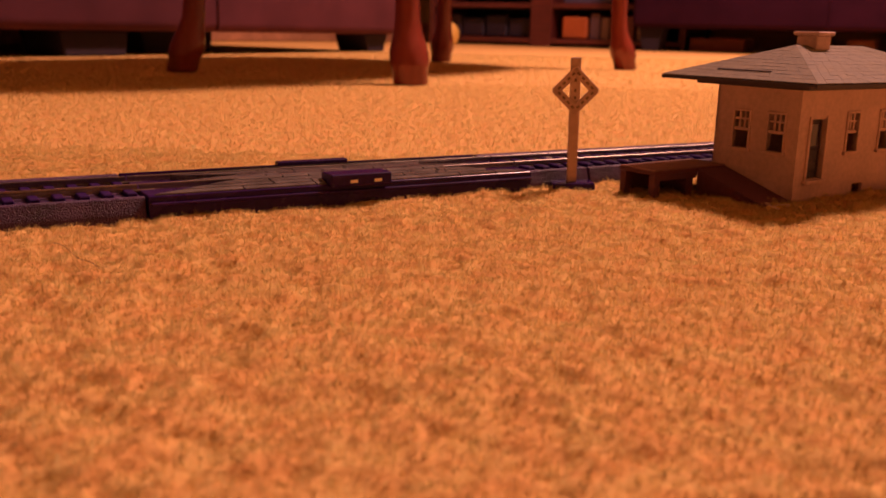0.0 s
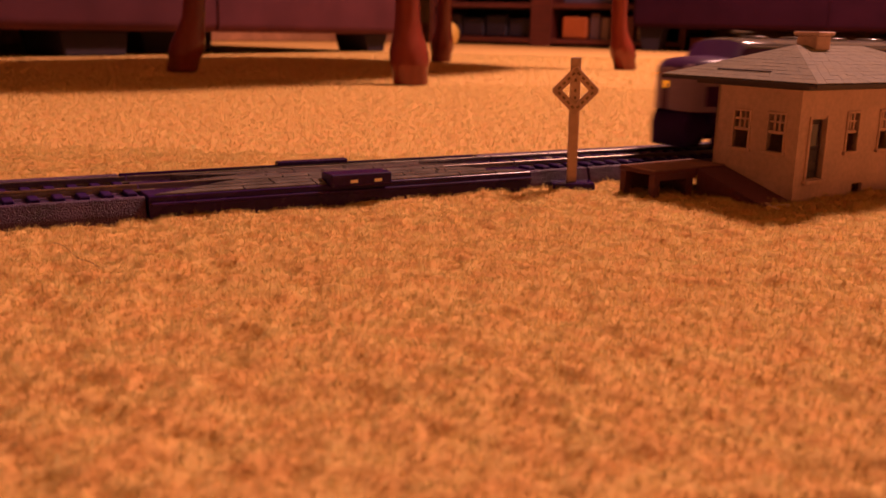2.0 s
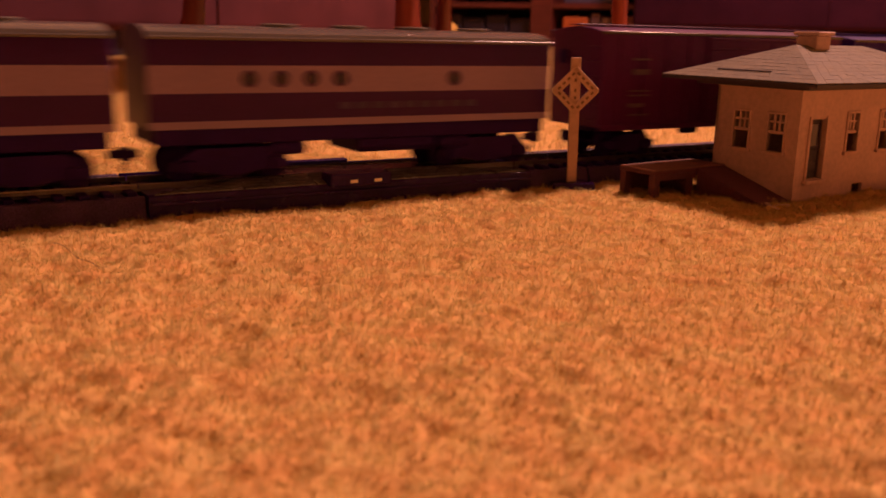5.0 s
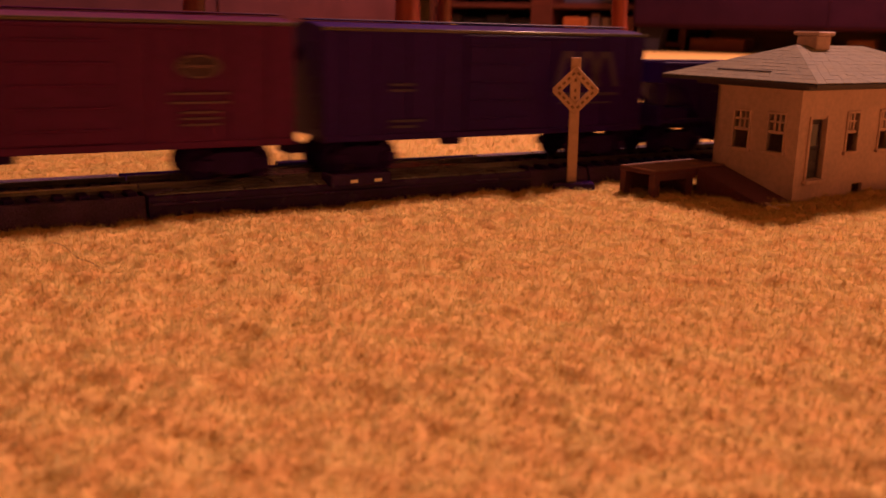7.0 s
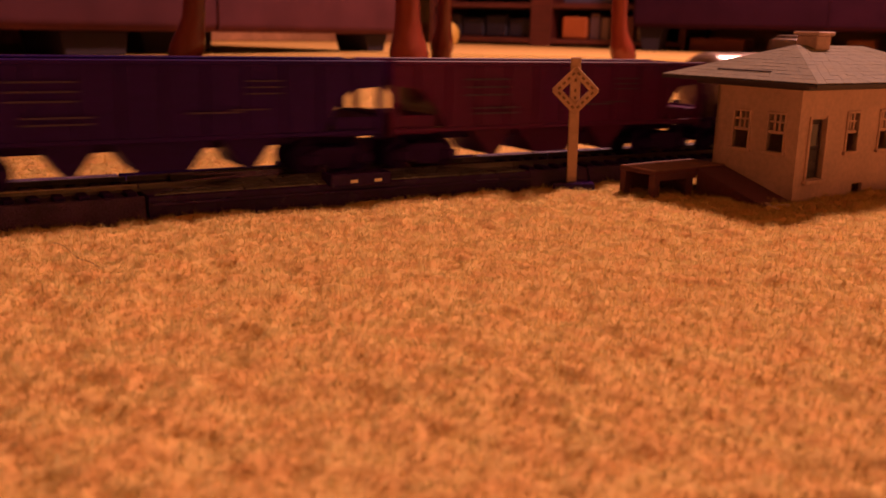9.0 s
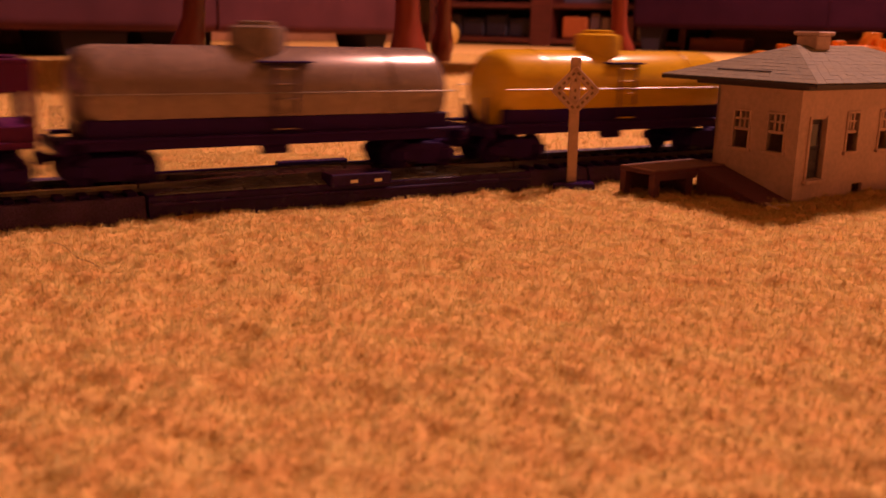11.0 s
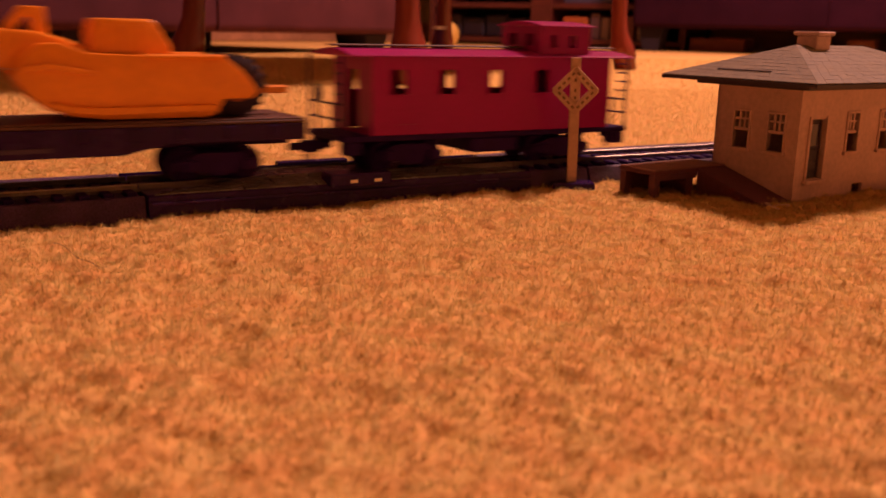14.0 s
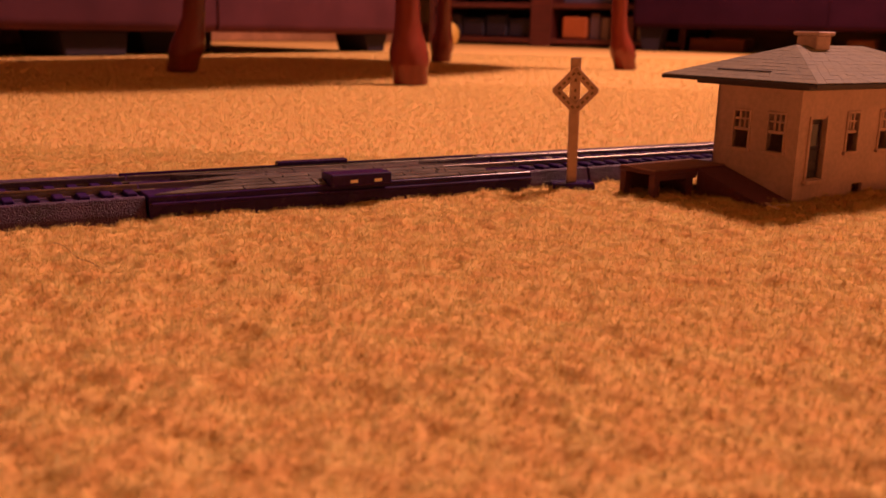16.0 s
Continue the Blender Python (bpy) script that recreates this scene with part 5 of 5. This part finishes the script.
    block = part("engine_block", S([(0.0185, 0.0300), (0.0192, 0.0470), (0.0205, 0.0503), (0.0368, 0.0503), (0.0385, 0.0485), (0.0425, 0.0420), (0.0425, 0.0300)], -0.0088, 0.0088, 0.0010), M_ORANGE, c, "squared orange engine block", True)
    for k in range(3):
        part("block_rib", box(B(), 0.0225 + 0.0050 * k, 0.0235 + 0.0050 * k, -0.0093, -0.0085, 0.0400, 0.0485, 0.0002), M_ORANGE, block)
    for s in (-1, 1):
        tyre(c, -0.0600, s * 0.0098, z + 0.0062, 0.0061, 0.0062)
        tyre(c, -0.0232, s * 0.0108, z + 0.0099, 0.0096, 0.0078)
        tyre(c, 0.0625, s * 0.0068, z + 0.0099, 0.0096, 0.0062)
    part("rear_hitch", box(B(), 0.0700, 0.0830, -0.0022, 0.0022, 0.0270, 0.0296, 0.0005), M_ORANGE, c)
    part("rear_frame", box(B(), 0.0540, 0.0720, -0.0034, 0.0034, 0.0258, 0.0308, 0.0006), M_ORANGE, c)
    part("belly", box(B(), -0.0700, -0.0100, -0.0042, 0.0042, 0.0222, 0.0262, 0.0005), M_BLACK2, c)
    return c


def build_caboose(offset):
    c = car("caboose", "bright red toy caboose with cupola and black trucks", "toy caboose", offset)
    L, W, Z0, Z1 = 0.0524, 0.0160, 0.0130, 0.0398
    holes = [(x, x + 0.0061, 0.0140, 0.0224) for x in (0.0072, 0.0267, 0.0475, 0.0684)]
    for s in (-1, 1):
        at = pose(-L, -W, Z0) if s < 0 else pose(L, W, Z0, 0, 0, 180)
        hs = holes if s < 0 else [(2 * L - q[1], 2 * L - q[0], q[2], q[3]) for q in holes]
        sd = part("side", wall_panel(B(), 2 * L, Z1 - Z0, 0.0011, hs), M_CABRED, c, at=at)
        for q in hs:
            fr = part("window", box(B(), q[0] - 0.0006, q[0], -0.0004, 0.0008, q[2], q[3]), M_CABRED, sd)
            part("frame", box(B(), q[1], q[1] + 0.0006, -0.0004, 0.0008, q[2], q[3]), M_CABRED, fr)
            part("sill", box(B(), q[0] - 0.0009, q[1] + 0.0009, -0.0006, 0.0008, q[2] - 0.0007, q[2]), M_CABRED, fr)
    for s in (-1, 1):
        part("end_wall", wall_panel(B(), 2 * W - 0.0024, Z1 - Z0, 0.0011, [(0.0100, 0.0194, 0.0010, 0.0220)]), M_CABRED, c, at=pose(-L, W - 0.0012, Z0, 0, 0, -90) if s < 0 else pose(L, -W + 0.0012, Z0, 0, 0, 90))
    part("floor_frame", box(B(), -L - 0.0110, L + 0.0110, -W + 0.0010, W - 0.0010, 0.0108, 0.0129, 0.0003), M_BLACK2, c, "black underframe and end platforms")
    roof = [(-W - 0.0012, Z1), (-W - 0.0010, Z1 + 0.0006), (-W * 0.6, Z1 + 0.0020), (0, Z1 + 0.0028), (W * 0.6, Z1 + 0.0020), (W + 0.0010, Z1 + 0.0006), (W + 0.0012, Z1)]
    part("roof", slab(B(), roof, 0, -L - 0.0085, L + 0.0110, 0.0003), M_CABRED, c)
    part("roof_walk", box(B(), -L - 0.0085, 0.0198, -0.0028, 0.0028, Z1 + 0.0032, Z1 + 0.0039, 0.0002), M_DECK, c, "thin brown roof walk")
    part("roof_walk", box(B(), 0.0436, L + 0.0125, -0.0028, 0.0028, Z1 + 0.0032, Z1 + 0.0039, 0.0002), M_DECK, c, "thin brown roof walk")
    cu = part("cupola", wall_panel(B(), 0.0236, 0.0112, 0.0010, [(0.0045, 0.0080, 0.0035, 0.0082), (0.0135, 0.0170, 0.0035, 0.0082)]), M_CABRED, c, at=pose(0.0200, -0.0132, Z1 + 0.0004))
    part("cupola_side", wall_panel(B(), 0.0236, 0.0112, 0.0010, [(0.0045, 0.0080, 0.0035, 0.0082), (0.0135, 0.0170, 0.0035, 0.0082)]), M_CABRED, cu, at=pose(0.0236, 0.0264, 0, 0, 0, 180))
    for x, rz, ox in ((0, -90, 0.0254), (0.0236, 90, 0.0010)):
        part("cupola_end", wall_panel(B(), 0.0244, 0.0112, 0.0010, [(0.0040, 0.0090, 0.0040, 0.0085), (0.0155, 0.0205, 0.0040, 0.0085)]), M_CABRED, cu, at=pose(x, ox, 0, 0, 0, rz))
    part("cupola_roof", slab(B(), [(-0.0014, 0.0112), (-0.0012, 0.0117), (0.006, 0.0128), (0.0132, 0.0133), (0.0204, 0.0128), (0.0276, 0.0117), (0.0278, 0.0112)], 0, -0.0012, 0.0248, 0.0002), M_CABRED, cu)
    rod(bm := B(), (-0.0140, 0.005, Z1 + 0.0018), (-0.0140, 0.005, Z1 + 0.0095), 0.0010, 10)
    st = part("stove_pipe", bm, M_BLACK2, c)
    rod(bm := B(), (-0.0140, 0.005, Z1 + 0.0095), (-0.0140, 0.005, Z1 + 0.0108), 0.0018, 10)
    part("pipe_cap", bm, M_BRASS, st, "bright pipe cap")
    for s in (-1, 1):
        xe = s * (L + 0.0106)
        for y in (-0.0140, 0.0140):
            rod(bm := B(), (xe, y, 0.0128), (xe, y, Z1), 0.0005, 6)
            part("end_post", bm, M_BLACK2, c)
            rod(bm := B(), (xe, y * 0.45, 0.0128), (xe, y * 0.45, 0.0235), 0.0004, 6)
            part("rail_post", bm, M_BLACK2, c)
        for z in (0.0182, 0.0235):
            rod(bm := B(), (xe, -0.0140, z), (xe, 0.0140, z), 0.0004, 6)
            part("end_rail", bm, M_BLACK2, c)
        for k in range(4):
            z = 0.0270 + 0.0035 * k
            rod(bm := B(), (xe, -0.0140, z), (xe, -0.0080, z), 0.0003, 6)
            part("ladder_rung", bm, M_BLACK2, c)
        rod(bm := B(), (xe + s * 0.0006, 0.004, 0.0265), (xe + s * 0.0012, 0.004, 0.0265), 0.0032, 14)
        part("brake_wheel", bm, M_BLACK2, c)
        for y in (-0.0125, 0.0125):
            part("step", box(B(), s * (L + 0.0065) - 0.0030, s * (L + 0.0065) + 0.0030, y - 0.0030, y + 0.0030, 0.0062, 0.0107, 0.0004), M_BLACK2, c)
        coupler(c, s * (L + 0.0105), s, ln=0.0060)
    for x in (-0.0355, 0.0325):
        truck(c, x, 0.0185)
    part("battery_box", box(B(), -0.0105, 0.0100, -0.0148, 0.0148, 0.0052, 0.0107, 0.0006), M_BLACK2, c)
    bars(c, -W - 0.0002, [(0.0235 - 0.075 + 0.008, 0.0160, 0.010, 0.0006)], M_CABRED)
    return c


build_engine("locomotive", "dark grey streamlined diesel with amber number boards", 0.0, True, -0.0155, 0.1485)
build_engine("booster_locomotive", "dark grey cabless diesel booster with pale stripes", 0.0, False, 0.1580, 0.3090)
build_boxcar("oxide-red ribbed boxcar with faded white print", 0.4050, M_OXIDE, "oval", 0.0715, 0.0502, 0.0515)
build_boxcar("black boxcar with a large dim grey logo", 0.5565, M_BOXBLK, "slant", 0.0700, 0.0492, 0.0530)
build_hopper("black ribbed open hopper wagon with three bays", 0.7120, M_BOXBLK)
build_hopper("oxide-red ribbed open hopper wagon with three bays", 0.8640, M_OXIDE)
build_tank("dull silver single-dome tank wagon", 1.0140, M_SILVER, 0.0650)
build_tank("yellow single-dome tank wagon with wire handrail", 1.1595, M_YELLOW, 0.0602)
build_flatcar(1.3200)
build_scraper(1.3275)
build_caboose(1.4880)


def motions():
    way = [(k / 30, lead(k / 30)) for k in range(481)]
    for ob in ROLLERS:
        x = ob.location.x
        walk(ob, [(t, pose(x, 0, 0.0050) @ Matrix.Rotation((s - way[0][1]) / 0.0050, 4, "Y")) for t, s in way])
    for ob, off in MOVERS:
        rows = []
        for k in range(33):
            t = k * 0.5
            rows.append((t, TRACK @ pose(lead(t) + off, 0, RAIL_Z)))
        walk(ob, rows)


motions()
